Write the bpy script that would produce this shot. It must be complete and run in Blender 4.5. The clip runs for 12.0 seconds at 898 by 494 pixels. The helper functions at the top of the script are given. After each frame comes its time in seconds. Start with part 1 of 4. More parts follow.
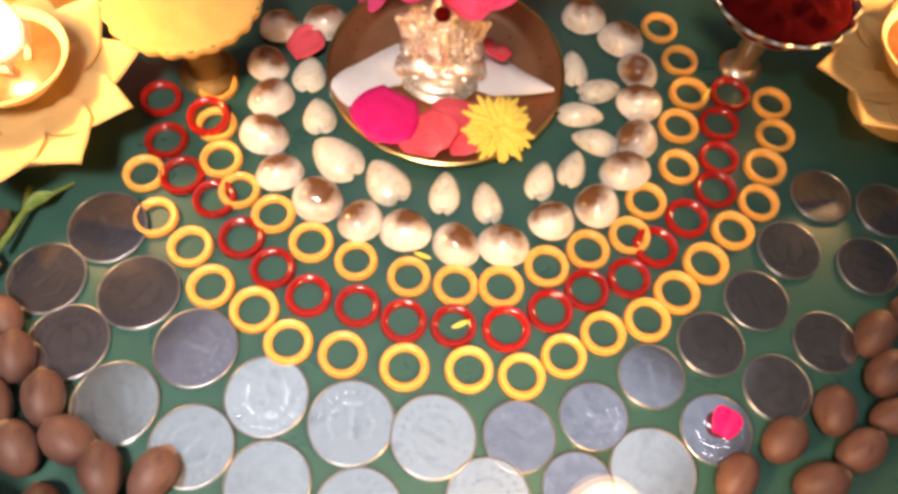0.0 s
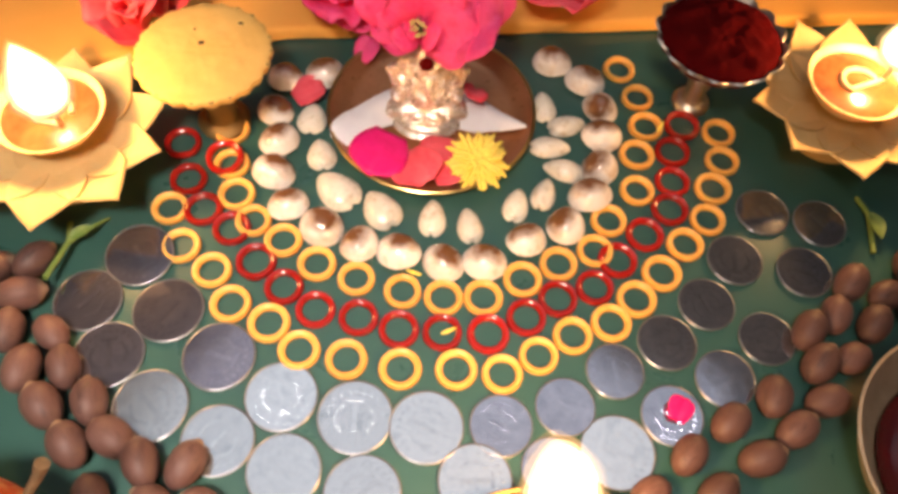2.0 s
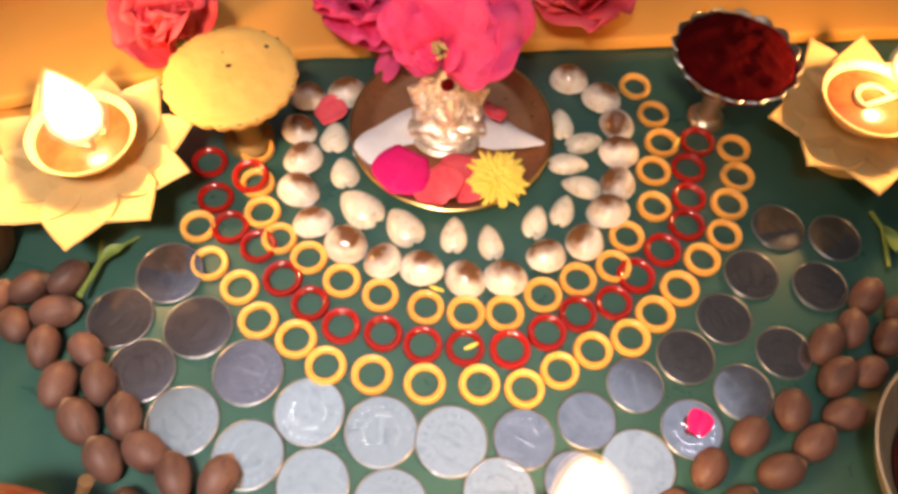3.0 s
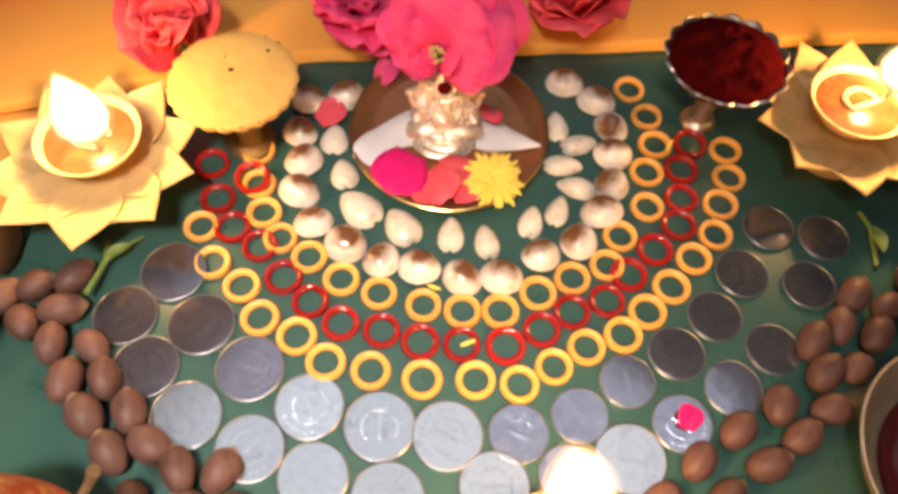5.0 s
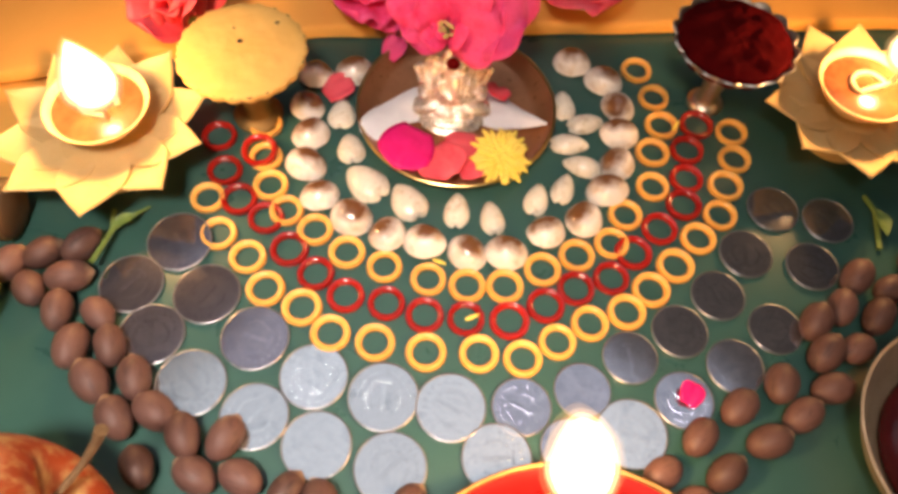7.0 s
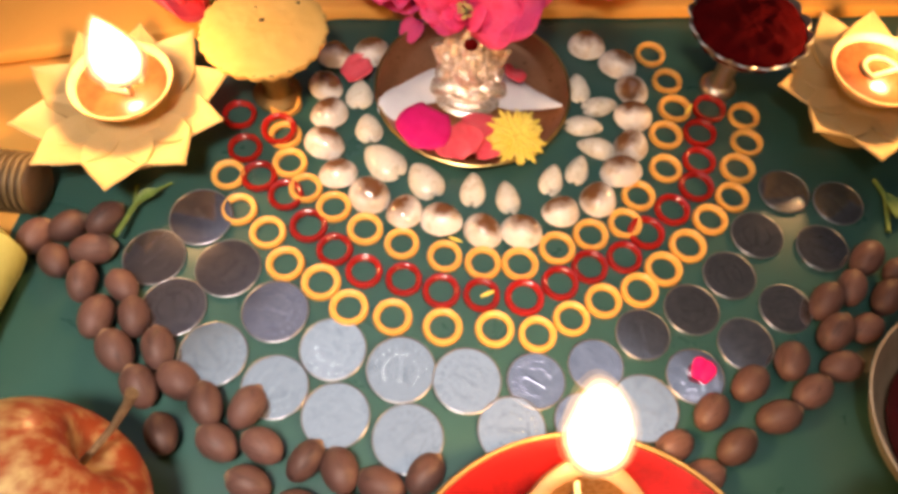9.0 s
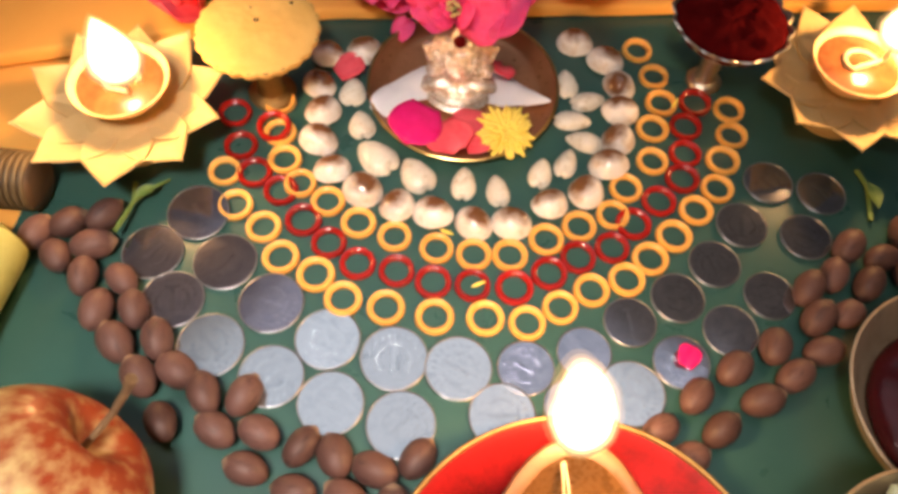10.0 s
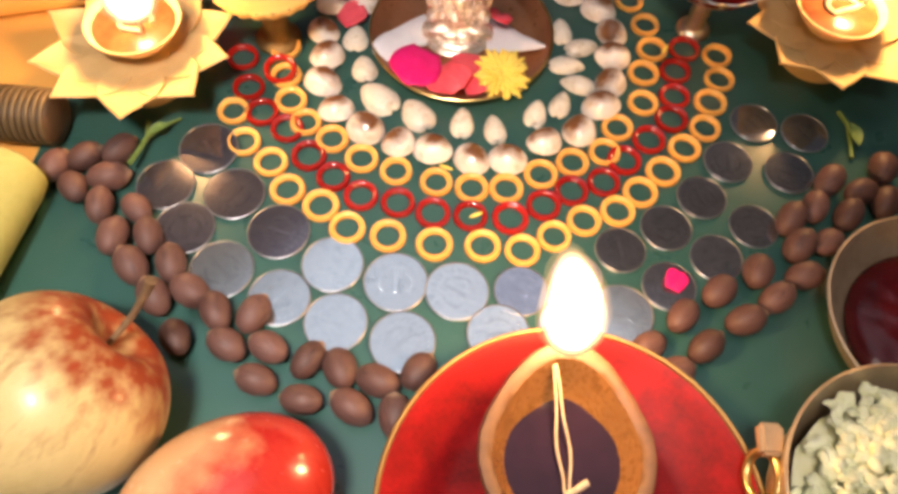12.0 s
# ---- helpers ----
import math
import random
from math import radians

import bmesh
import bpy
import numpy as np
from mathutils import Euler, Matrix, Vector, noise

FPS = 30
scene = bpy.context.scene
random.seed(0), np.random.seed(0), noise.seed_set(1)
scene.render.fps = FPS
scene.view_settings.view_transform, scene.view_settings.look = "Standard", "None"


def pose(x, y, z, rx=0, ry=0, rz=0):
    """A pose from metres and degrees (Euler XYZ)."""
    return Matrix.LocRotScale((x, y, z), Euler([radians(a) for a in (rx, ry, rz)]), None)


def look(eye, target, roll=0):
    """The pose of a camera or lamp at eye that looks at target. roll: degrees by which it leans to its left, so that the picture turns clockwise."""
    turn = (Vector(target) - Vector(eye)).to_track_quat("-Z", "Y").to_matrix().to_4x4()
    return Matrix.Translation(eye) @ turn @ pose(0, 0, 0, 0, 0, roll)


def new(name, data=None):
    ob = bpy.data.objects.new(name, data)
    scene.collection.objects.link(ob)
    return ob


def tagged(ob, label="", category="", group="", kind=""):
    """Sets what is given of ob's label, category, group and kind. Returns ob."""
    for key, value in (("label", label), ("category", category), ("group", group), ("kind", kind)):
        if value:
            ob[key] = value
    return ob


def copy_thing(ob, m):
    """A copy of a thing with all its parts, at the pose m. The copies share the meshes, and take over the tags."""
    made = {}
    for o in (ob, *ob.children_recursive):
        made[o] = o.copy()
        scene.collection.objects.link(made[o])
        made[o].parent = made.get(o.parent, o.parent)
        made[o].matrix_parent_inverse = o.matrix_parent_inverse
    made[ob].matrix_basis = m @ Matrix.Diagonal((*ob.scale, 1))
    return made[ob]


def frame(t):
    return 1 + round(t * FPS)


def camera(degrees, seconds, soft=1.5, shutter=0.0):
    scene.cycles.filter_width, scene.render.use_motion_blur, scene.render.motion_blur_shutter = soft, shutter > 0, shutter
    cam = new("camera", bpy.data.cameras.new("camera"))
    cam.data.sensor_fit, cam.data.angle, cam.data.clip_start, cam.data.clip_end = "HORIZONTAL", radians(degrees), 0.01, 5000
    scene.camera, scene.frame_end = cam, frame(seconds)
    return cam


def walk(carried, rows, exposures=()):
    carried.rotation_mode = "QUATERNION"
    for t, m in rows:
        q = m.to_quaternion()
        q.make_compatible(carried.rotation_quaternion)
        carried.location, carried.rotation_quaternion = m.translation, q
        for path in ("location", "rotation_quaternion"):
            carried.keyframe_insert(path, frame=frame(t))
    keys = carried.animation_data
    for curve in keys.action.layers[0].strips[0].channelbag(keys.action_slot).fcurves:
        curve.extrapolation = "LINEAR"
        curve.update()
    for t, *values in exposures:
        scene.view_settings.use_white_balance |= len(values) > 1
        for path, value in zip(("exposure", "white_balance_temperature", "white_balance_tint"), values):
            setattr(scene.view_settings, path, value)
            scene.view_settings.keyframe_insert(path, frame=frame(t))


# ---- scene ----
cam = camera(60.37, 12.0, soft=3.6)
PATH = [
    (0, (0.01052, 0.01734, 0.23633), (0.01870, 0.47574, -0.65237), 6.96),
    (0.5, (0.00863, 0.00842, 0.24511), (0.01492, 0.47687, -0.63835), 6.92),
    (1, (0.01195, 0.00219, 0.25741), (0.01358, 0.48518, -0.61822), 5.58),
    (1.5, (0.01504, -0.00180, 0.26520), (0.02584, 0.49562, -0.60224), 5.60),
    (2, (0.01544, -0.00607, 0.26797), (0.01993, 0.49183, -0.59926), 5.01),
    (2.5, (0.00501, -0.00188, 0.26946), (0.00703, 0.49743, -0.59696), 5.53),
    (3, (0.00958, -0.00538, 0.27617), (0.00322, 0.49605, -0.58900), 3.64),
    (5, (0.01132, -0.01009, 0.28197), (0.00346, 0.49413, -0.58157), 3.51),
    (5.5, (0.01140, -0.01115, 0.28046), (0.01169, 0.48882, -0.58558), 4.45),
    (6, (0.01206, -0.01195, 0.28163), (0.00996, 0.49248, -0.58181), 4.25),
    (6.5, (0.01199, -0.01477, 0.28190), (0.00879, 0.49324, -0.57944), 4.31),
    (7, (0.00938, -0.01677, 0.27943), (0.00329, 0.47821, -0.58945), 4.69),
    (9, (0.00433, -0.02511, 0.28132), (-0.00415, 0.46034, -0.59290), 5.01),
    (9.5, (0.00573, -0.02876, 0.28181), (-0.00045, 0.45724, -0.59213), 5.21),
    (10, (0.00883, -0.03279, 0.28581), (-0.00136, 0.45697, -0.58599), 4.29),
    (10.5, (0.01024, -0.04473, 0.28899), (-0.01244, 0.45415, -0.57739), 2.70),
    (11, (0.00998, -0.05127, 0.29023), (-0.01185, 0.45196, -0.57364), 3.22),
    (11.5, (0.01148, -0.05990, 0.28818), (-0.01304, 0.43673, -0.57943), 2.82),
    (12, (0.01191, -0.06408, 0.28625), (0.00232, 0.42053, -0.58842), 4.32),
]
walk(cam, [(t, look(eye, target, roll)) for t, eye, target, roll in PATH], [(0, 0.16, 6900, 20), (2.0, 0.10, 7000, 22), (5.0, 0.15, 7000, 22), (7.0, 0.05, 7000, 22), (9.5, -0.08, 6900, 22), (10.5, 0.0, 6700, 20), (11.0, -0.06, 6800, 21), (11.5, 0.12, 6600, 21), (12, 0.10, 6600, 21)])

# ---- world, lamps, exposure ----
world = bpy.data.worlds.new("room_dark")
scene.world = world
world.use_nodes = True
world.node_tree.nodes["Background"].inputs[0].default_value = (0.30, 0.33, 0.38, 1)
world.node_tree.nodes["Background"].inputs[1].default_value = 0.05

CEILING_Z, FLOOR_Z = 1.95, -0.40
PANEL_AT, ADDED_PENDANT_AT = (-0.08, 0.66), (-0.08, -0.20, 0.74)


def lamp(name, kind, at, watts, colour, size=0.0):
    data = bpy.data.lights.new(name, kind)
    data.energy, data.color = watts, colour
    if kind == "AREA":
        data.shape, data.size = "DISK", size
    else:
        data.shadow_soft_size = size
    ob = new(name, data)
    ob.location = at
    return ob


# Added key light from an unseen lamp above the near side.
lamp("pendant_light", "AREA", (ADDED_PENDANT_AT[0], ADDED_PENDANT_AT[1], ADDED_PENDANT_AT[2] - 0.012), 0.58, (1.0, 0.89, 0.75), 0.13)
ADDED_PENDANT_AIM = (-0.070, 0.022, 0.0)
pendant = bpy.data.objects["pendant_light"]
# Narrow cone, aimed left, keeps the far right of the mat dark.
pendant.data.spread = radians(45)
pendant.matrix_basis = look((ADDED_PENDANT_AT[0], ADDED_PENDANT_AT[1], ADDED_PENDANT_AT[2] - 0.012), ADDED_PENDANT_AIM)
FLAME_COLOUR = (1.0, 0.54, 0.19)
FLAME_LEFT, FLAME_RIGHT, FLAME_FRONT = (-0.132, 0.168, 0.043), (0.190, 0.224, 0.043), (0.0525, 0.0405, 0.041)
for at, up, watts in ((FLAME_LEFT, 0.021, 0.37), (FLAME_RIGHT, 0.015, 0.36), (FLAME_FRONT, 0.023, 0.42)):
    lamp("flame_light", "POINT", (at[0], at[1], at[2] + up), watts, FLAME_COLOUR, 0.005)


# ---- materials ----
def material(name, colours, rough=0.5, metal=0.0, scale=300.0, bump=0.15, fine=1500.0, stretch=(1, 1, 1),
             per_object=0.0, spec=0.5, coat=0.0, sss=0.0, rough_var=0.08, distort=0.6, detail=6.0):
    """Two scales of noise drive colour (a ramp over colours), roughness and bump; per_object shifts brightness from thing to thing."""
    m = bpy.data.materials.new(name)
    m.use_nodes = True
    nt = m.node_tree
    b = nt.nodes["Principled BSDF"]
    co = nt.nodes.new("ShaderNodeTexCoord")
    mp = nt.nodes.new("ShaderNodeMapping")
    mp.inputs["Scale"].default_value = stretch
    nt.links.new(co.outputs["Object"], mp.inputs[0])
    info = nt.nodes.new("ShaderNodeObjectInfo")
    mul = nt.nodes.new("ShaderNodeMath")
    mul.operation = "MULTIPLY"
    mul.inputs[1].default_value = 37.0
    nt.links.new(info.outputs["Random"], mul.inputs[0])
    n1, n2 = nt.nodes.new("ShaderNodeTexNoise"), nt.nodes.new("ShaderNodeTexNoise")
    for n, s in ((n1, scale), (n2, fine)):
        n.noise_dimensions = "4D"
        n.inputs["Scale"].default_value = s
        n.inputs["Detail"].default_value = detail
        n.inputs["Distortion"].default_value = distort
        nt.links.new(mp.outputs[0], n.inputs["Vector"])
        nt.links.new(mul.outputs[0], n.inputs["W"])
    ramp = nt.nodes.new("ShaderNodeValToRGB")
    e = ramp.color_ramp.elements
    for i, c in enumerate(colours):
        p = 0.3 + 0.4 * i / max(1, len(colours) - 1)
        el = e[i] if i < 2 else e.new(p)
        el.position, el.color = p, (*c, 1)
    mixn = nt.nodes.new("ShaderNodeMix")
    mixn.data_type = "FLOAT"
    mixn.inputs[0].default_value = 0.3
    nt.links.new(n1.outputs["Fac"], mixn.inputs[2])
    nt.links.new(n2.outputs["Fac"], mixn.inputs[3])
    nt.links.new(mixn.outputs[0], ramp.inputs[0])
    hsv = nt.nodes.new("ShaderNodeHueSaturation")
    nt.links.new(ramp.outputs[0], hsv.inputs["Color"])
    if per_object:
        mr = nt.nodes.new("ShaderNodeMapRange")
        mr.inputs["To Min"].default_value, mr.inputs["To Max"].default_value = 1 - per_object, 1 + per_object
        nt.links.new(info.outputs["Random"], mr.inputs["Value"])
        nt.links.new(mr.outputs[0], hsv.inputs["Value"])
    nt.links.new(hsv.outputs[0], b.inputs["Base Color"])
    rr = nt.nodes.new("ShaderNodeMapRange")
    rr.inputs["To Min"].default_value, rr.inputs["To Max"].default_value = max(0.02, rough - rough_var), rough + rough_var
    nt.links.new(n2.outputs["Fac"], rr.inputs["Value"])
    nt.links.new(rr.outputs[0], b.inputs["Roughness"])
    if bump:
        bp = nt.nodes.new("ShaderNodeBump")
        bp.inputs["Strength"].default_value, bp.inputs["Distance"].default_value = bump, 0.0006
        nt.links.new(mixn.outputs[0], bp.inputs["Height"])
        nt.links.new(bp.outputs[0], b.inputs["Normal"])
    b.inputs["Metallic"].default_value = metal
    b.inputs["Specular IOR Level"].default_value = spec
    b.inputs["Coat Weight"].default_value = coat
    b.inputs["Coat Roughness"].default_value = 0.12
    b.inputs["Subsurface Weight"].default_value = sss
    b.inputs["Subsurface Scale"].default_value = 0.003
    return m


def masked(m, colour, axis, lo, hi, wobble=0.004, scale=220.0, stretch=(1, 1, 1), tilt=0.0):
    """Lay a second colour over a material where a coordinate of the thing passes from lo to hi, with a ragged border."""
    nt = m.node_tree
    b = nt.nodes["Principled BSDF"]
    old = b.inputs["Base Color"].links[0].from_socket
    co = nt.nodes.new("ShaderNodeTexCoord")
    sep = nt.nodes.new("ShaderNodeSeparateXYZ")
    turn = nt.nodes.new("ShaderNodeMapping")
    turn.inputs["Rotation"].default_value = (radians(tilt), 0, 0)
    nt.links.new(co.outputs["Object"], turn.inputs[0])
    nt.links.new(turn.outputs[0], sep.inputs[0])
    mp = nt.nodes.new("ShaderNodeMapping")
    mp.inputs["Scale"].default_value = stretch
    nt.links.new(co.outputs["Object"], mp.inputs[0])
    info = nt.nodes.new("ShaderNodeObjectInfo")
    w = nt.nodes.new("ShaderNodeMath")
    w.operation = "MULTIPLY"
    w.inputs[1].default_value = 91.0
    nt.links.new(info.outputs["Random"], w.inputs[0])
    n = nt.nodes.new("ShaderNodeTexNoise")
    n.noise_dimensions = "4D"
    n.inputs["Scale"].default_value, n.inputs["Detail"].default_value = scale, 5.0
    nt.links.new(mp.outputs[0], n.inputs["Vector"])
    nt.links.new(w.outputs[0], n.inputs["W"])
    a = nt.nodes.new("ShaderNodeMath")
    a.operation = "MULTIPLY_ADD"
    a.inputs[1].default_value = 2 * wobble
    nt.links.new(n.outputs["Fac"], a.inputs[0])
    nt.links.new(sep.outputs[axis], a.inputs[2])
    mr = nt.nodes.new("ShaderNodeMapRange")
    mr.inputs["From Min"].default_value, mr.inputs["From Max"].default_value = lo + wobble, hi + wobble
    nt.links.new(a.outputs[0], mr.inputs["Value"])
    mx = nt.nodes.new("ShaderNodeMix")
    mx.data_type = "RGBA"
    mx.inputs[7].default_value = (*colour, 1)
    nt.links.new(mr.outputs[0], mx.inputs[0])
    nt.links.new(old, mx.inputs[6])
    nt.links.new(mx.outputs[2], b.inputs["Base Color"])
    return m


def glowing(name, colour, strength, clear=True):
    m = bpy.data.materials.new(name)
    m.use_nodes = True
    nt = m.node_tree
    nt.nodes.remove(nt.nodes["Principled BSDF"])
    em = nt.nodes.new("ShaderNodeEmission")
    em.inputs[0].default_value, em.inputs[1].default_value = (*colour, 1), strength
    out = nt.nodes["Material Output"]
    if clear:
        tr, add = nt.nodes.new("ShaderNodeBsdfTransparent"), nt.nodes.new("ShaderNodeAddShader")
        nt.links.new(em.outputs[0], add.inputs[0])
        nt.links.new(tr.outputs[0], add.inputs[1])
        nt.links.new(add.outputs[0], out.inputs[0])
    else:
        nt.links.new(em.outputs[0], out.inputs[0])
    return m


M_MAT = material("green_mat", [(0.021, 0.078, 0.066), (0.029, 0.097, 0.083), (0.025, 0.087, 0.074)], 0.30, scale=9, fine=60, bump=0.0, spec=0.6)
M_ORANGE = material("orange_cloth", [(0.86, 0.41, 0.085), (0.93, 0.49, 0.12)], 0.75, scale=20, fine=2500, bump=0.25, spec=0.2)
M_WALL = material("wall_paint", [(0.50, 0.50, 0.49), (0.60, 0.60, 0.58)], 0.8, scale=1.5, fine=40, bump=0.05)
M_CEIL = material("ceiling_paint", [(0.62, 0.63, 0.64), (0.70, 0.71, 0.72)], 0.85, scale=1.5, fine=40, bump=0.05)
M_FLOOR = material("floor_tile", [(0.30, 0.27, 0.23), (0.40, 0.36, 0.31)], 0.4, scale=4, fine=60, bump=0.05)
M_WOOD = material("dark_wood", [(0.10, 0.05, 0.025), (0.20, 0.10, 0.05)], 0.5, scale=6, fine=60, stretch=(1, 8, 8), bump=0.2)
M_YELLOW = material("yellow_plastic", [(0.85, 0.42, 0.085), (0.93, 0.50, 0.13)], 0.32, scale=250, fine=900, bump=0.08, per_object=0.10, spec=0.5, sss=0.06)
M_RED = material("red_plastic", [(0.26, 0.008, 0.006), (0.40, 0.016, 0.010)], 0.16, scale=250, fine=900, bump=0.05, per_object=0.18, spec=0.6, coat=0.3)
M_COIN = material("steel_coin", [(0.42, 0.48, 0.52), (0.58, 0.64, 0.68), (0.49, 0.55, 0.59)], 0.16, metal=0.92, scale=150, fine=900, bump=0.14, per_object=0.12, rough_var=0.06)
# Two darker copies of the coin steel: dark reflections put into the colour.
M_COIN_DARK = material("dark_reflection_coin", [(0.26, 0.29, 0.36), (0.44, 0.47, 0.55)], 0.11, metal=0.92, scale=180, fine=900, bump=0.075, per_object=0.12, rough_var=0.05)
M_COIN_DIM = material("dim_reflection_coin", [(0.24, 0.24, 0.31), (0.40, 0.38, 0.43)], 0.12, metal=0.90, scale=150, fine=900, bump=0.09, per_object=0.15, rough_var=0.06)
M_COIN_RIM = material("coin_rim", [(0.30, 0.32, 0.36), (0.40, 0.42, 0.45)], 0.36, metal=0.85, scale=300, fine=1200, bump=0.1, per_object=0.1)
M_NUT = material("areca_husk", [(0.042, 0.022, 0.021), (0.116, 0.061, 0.051), (0.070, 0.036, 0.032)], 0.5, scale=140, fine=700, stretch=(2.2, 2.2, 0.6), bump=0.4, per_object=0.34, spec=0.35)
M_NUT = masked(M_NUT, (0.33, 0.23, 0.16), 2, 0.0068, 0.0088, wobble=0.0022, scale=260)
M_COWRIE = material("cream_shell", [(0.50, 0.41, 0.27), (0.74, 0.71, 0.62), (0.68, 0.63, 0.51)], 0.28, scale=230, fine=900, bump=0.22, per_object=0.10, spec=0.5, coat=0.3)
M_COWRIE_B = masked(material("brown_backed_shell", [(0.86, 0.84, 0.82), (0.84, 0.80, 0.74), (0.60, 0.46, 0.32)], 0.2, scale=150, fine=600, bump=0.06, per_object=0.10, spec=0.5, coat=0.5),
                    (0.17, 0.075, 0.030), 2, 0.0040, 0.0078, wobble=0.0036, scale=150, tilt=30)
M_COPPER = material("copper_plate", [(0.36, 0.15, 0.07), (0.50, 0.23, 0.11)], 0.30, metal=0.65, scale=60, fine=700, bump=0.1)
M_BRASS = material("aged_brass", [(0.52, 0.36, 0.13), (0.72, 0.52, 0.22)], 0.32, metal=1.0, scale=90, fine=700, bump=0.15)
M_DULL = material("dull_brass", [(0.24, 0.16, 0.065), (0.36, 0.25, 0.105)], 0.65, metal=1.0, scale=90, fine=700, bump=0.2)
# Roll colours: dark brown core, ribs set paler.
M_DISH = material("roll_core_brass", [(0.075, 0.040, 0.018), (0.14, 0.080, 0.038)], 0.55, metal=0.2, scale=80, fine=600, bump=0.15)
M_DISH_RIB = material("roll_rib_brass", [(0.11, 0.075, 0.036), (0.22, 0.165, 0.085)], 0.5, metal=0.2, scale=80, fine=600, bump=0.15)
M_STEEL = material("dull_steel", [(0.60, 0.54, 0.45), (0.78, 0.72, 0.62)], 0.36, metal=1.0, scale=90, fine=700, bump=0.12)
M_BOWL = material("tinned_brass", [(0.40, 0.30, 0.19), (0.58, 0.47, 0.32)], 0.40, metal=0.55, scale=90, fine=700, bump=0.12)
M_IDOL = material("silver_gilt", [(0.90, 0.62, 0.32), (0.94, 0.86, 0.76), (0.95, 0.92, 0.88)], 0.26, metal=0.72, scale=420, fine=1500, bump=1.0)
M_WHITE = material("white_cotton", [(0.74, 0.74, 0.78), (0.84, 0.84, 0.86)], 0.8, scale=120, fine=1800, bump=0.2, spec=0.2)
M_PINK = material("pink_petal", [(0.76, 0.024, 0.13), (0.88, 0.090, 0.28), (0.80, 0.040, 0.17)], 0.55, scale=90, fine=600, bump=0.2, per_object=0.18, spec=0.3, sss=0.1)
M_CORAL = material("coral_petal", [(0.82, 0.050, 0.085), (0.92, 0.16, 0.20)], 0.55, scale=90, fine=600, bump=0.2, per_object=0.2, spec=0.3, sss=0.1)
M_MAGENTA = material("magenta_petal", [(0.70, 0.008, 0.14), (0.82, 0.018, 0.22)], 0.5, scale=120, fine=600, bump=0.2, per_object=0.1, spec=0.3)
M_MUM = material("yellow_floret", [(0.92, 0.70, 0.10), (0.96, 0.80, 0.20)], 0.6, scale=200, fine=900, bump=0.1, spec=0.2)
M_STAMEN = material("stamen", [(0.44, 0.36, 0.10), (0.62, 0.52, 0.20)], 0.6, scale=300, fine=900, bump=0.2)
M_LEAF = material("green_stem", [(0.10, 0.20, 0.04), (0.24, 0.34, 0.09)], 0.5, scale=200, fine=900, bump=0.2)
M_LOTUS = material("cream_lotus", [(0.56, 0.39, 0.16), (0.64, 0.47, 0.22)], 0.5, scale=60, fine=500, bump=0.12, per_object=0.06, spec=0.4)
M_CLAY_DARK = material("oiled_clay", [(0.10, 0.045, 0.012), (0.20, 0.095, 0.030), (0.14, 0.062, 0.018)], 0.28, scale=110, fine=500, bump=0.35, coat=0.4)
M_CLAY_RIM = material("fired_clay", [(0.050, 0.022, 0.009), (0.135, 0.066, 0.028), (0.090, 0.042, 0.016)], 0.55, scale=110, fine=600, bump=0.45)
# Near-black purple puts the oil's dark overhead reflection into its base colour.
M_OIL = material("oil_dark_reflection", [(0.010, 0.005, 0.010), (0.022, 0.009, 0.018)], 0.05, scale=70, fine=200, bump=0.0, spec=0.28, rough_var=0.03)
M_WAX = material("pale_wax_cup", [(0.60, 0.41, 0.20), (0.70, 0.52, 0.29)], 0.4, scale=90, fine=500, bump=0.1, spec=0.4, sss=0.15)
M_GHEE = material("melted_ghee", [(0.15, 0.038, 0.014), (0.34, 0.15, 0.055)], 0.2, scale=80, fine=200, bump=0.0, spec=0.5)
M_COTTON = material("oiled_cotton", [(0.40, 0.30, 0.18), (0.60, 0.49, 0.33)], 0.6, scale=400, fine=2000, bump=0.5)
M_CHAR = material("charred_wick", [(0.015, 0.012, 0.01), (0.04, 0.03, 0.02)], 0.9, scale=400, fine=2000, bump=0.5)
M_TURM = material("turmeric", [(0.72, 0.43, 0.12), (0.82, 0.53, 0.17)], 0.95, scale=70, fine=1400, bump=0.7, spec=0.1)
M_VERM = material("vermilion", [(0.060, 0.002, 0.003), (0.11, 0.004, 0.004)], 0.95, scale=120, fine=1800, bump=0.6, spec=0.03)
# Wide dark-to-red mottling paints the plate's patchy shade and reflections.
M_VELVET = material("shade_mottled_red_paint", [(0.075, 0.002, 0.002), (0.31, 0.007, 0.008)], 0.45, scale=60, fine=700, bump=0.15, spec=0.12)
M_SYRUP = material("dark_red_paste", [(0.055, 0.002, 0.003), (0.10, 0.004, 0.005)], 0.24, scale=120, fine=600, bump=0.8, spec=0.4)
M_COCO = material("grated_flesh", [(0.84, 0.86, 0.50), (0.92, 0.93, 0.68)], 0.5, scale=260, fine=900, bump=0.2, spec=0.3)
M_APPLE = masked(material("apple_skin", [(0.27, 0.13, 0.040), (0.56, 0.43, 0.19), (0.48, 0.35, 0.14)], 0.42, scale=85, fine=420, stretch=(1, 1, 0.35), bump=0.05, spec=0.4, coat=0.1),
                 (0.27, 0.042, 0.010), 2, 0.014, 0.030, wobble=0.022, scale=120, stretch=(1.5, 1.5, 0.3))
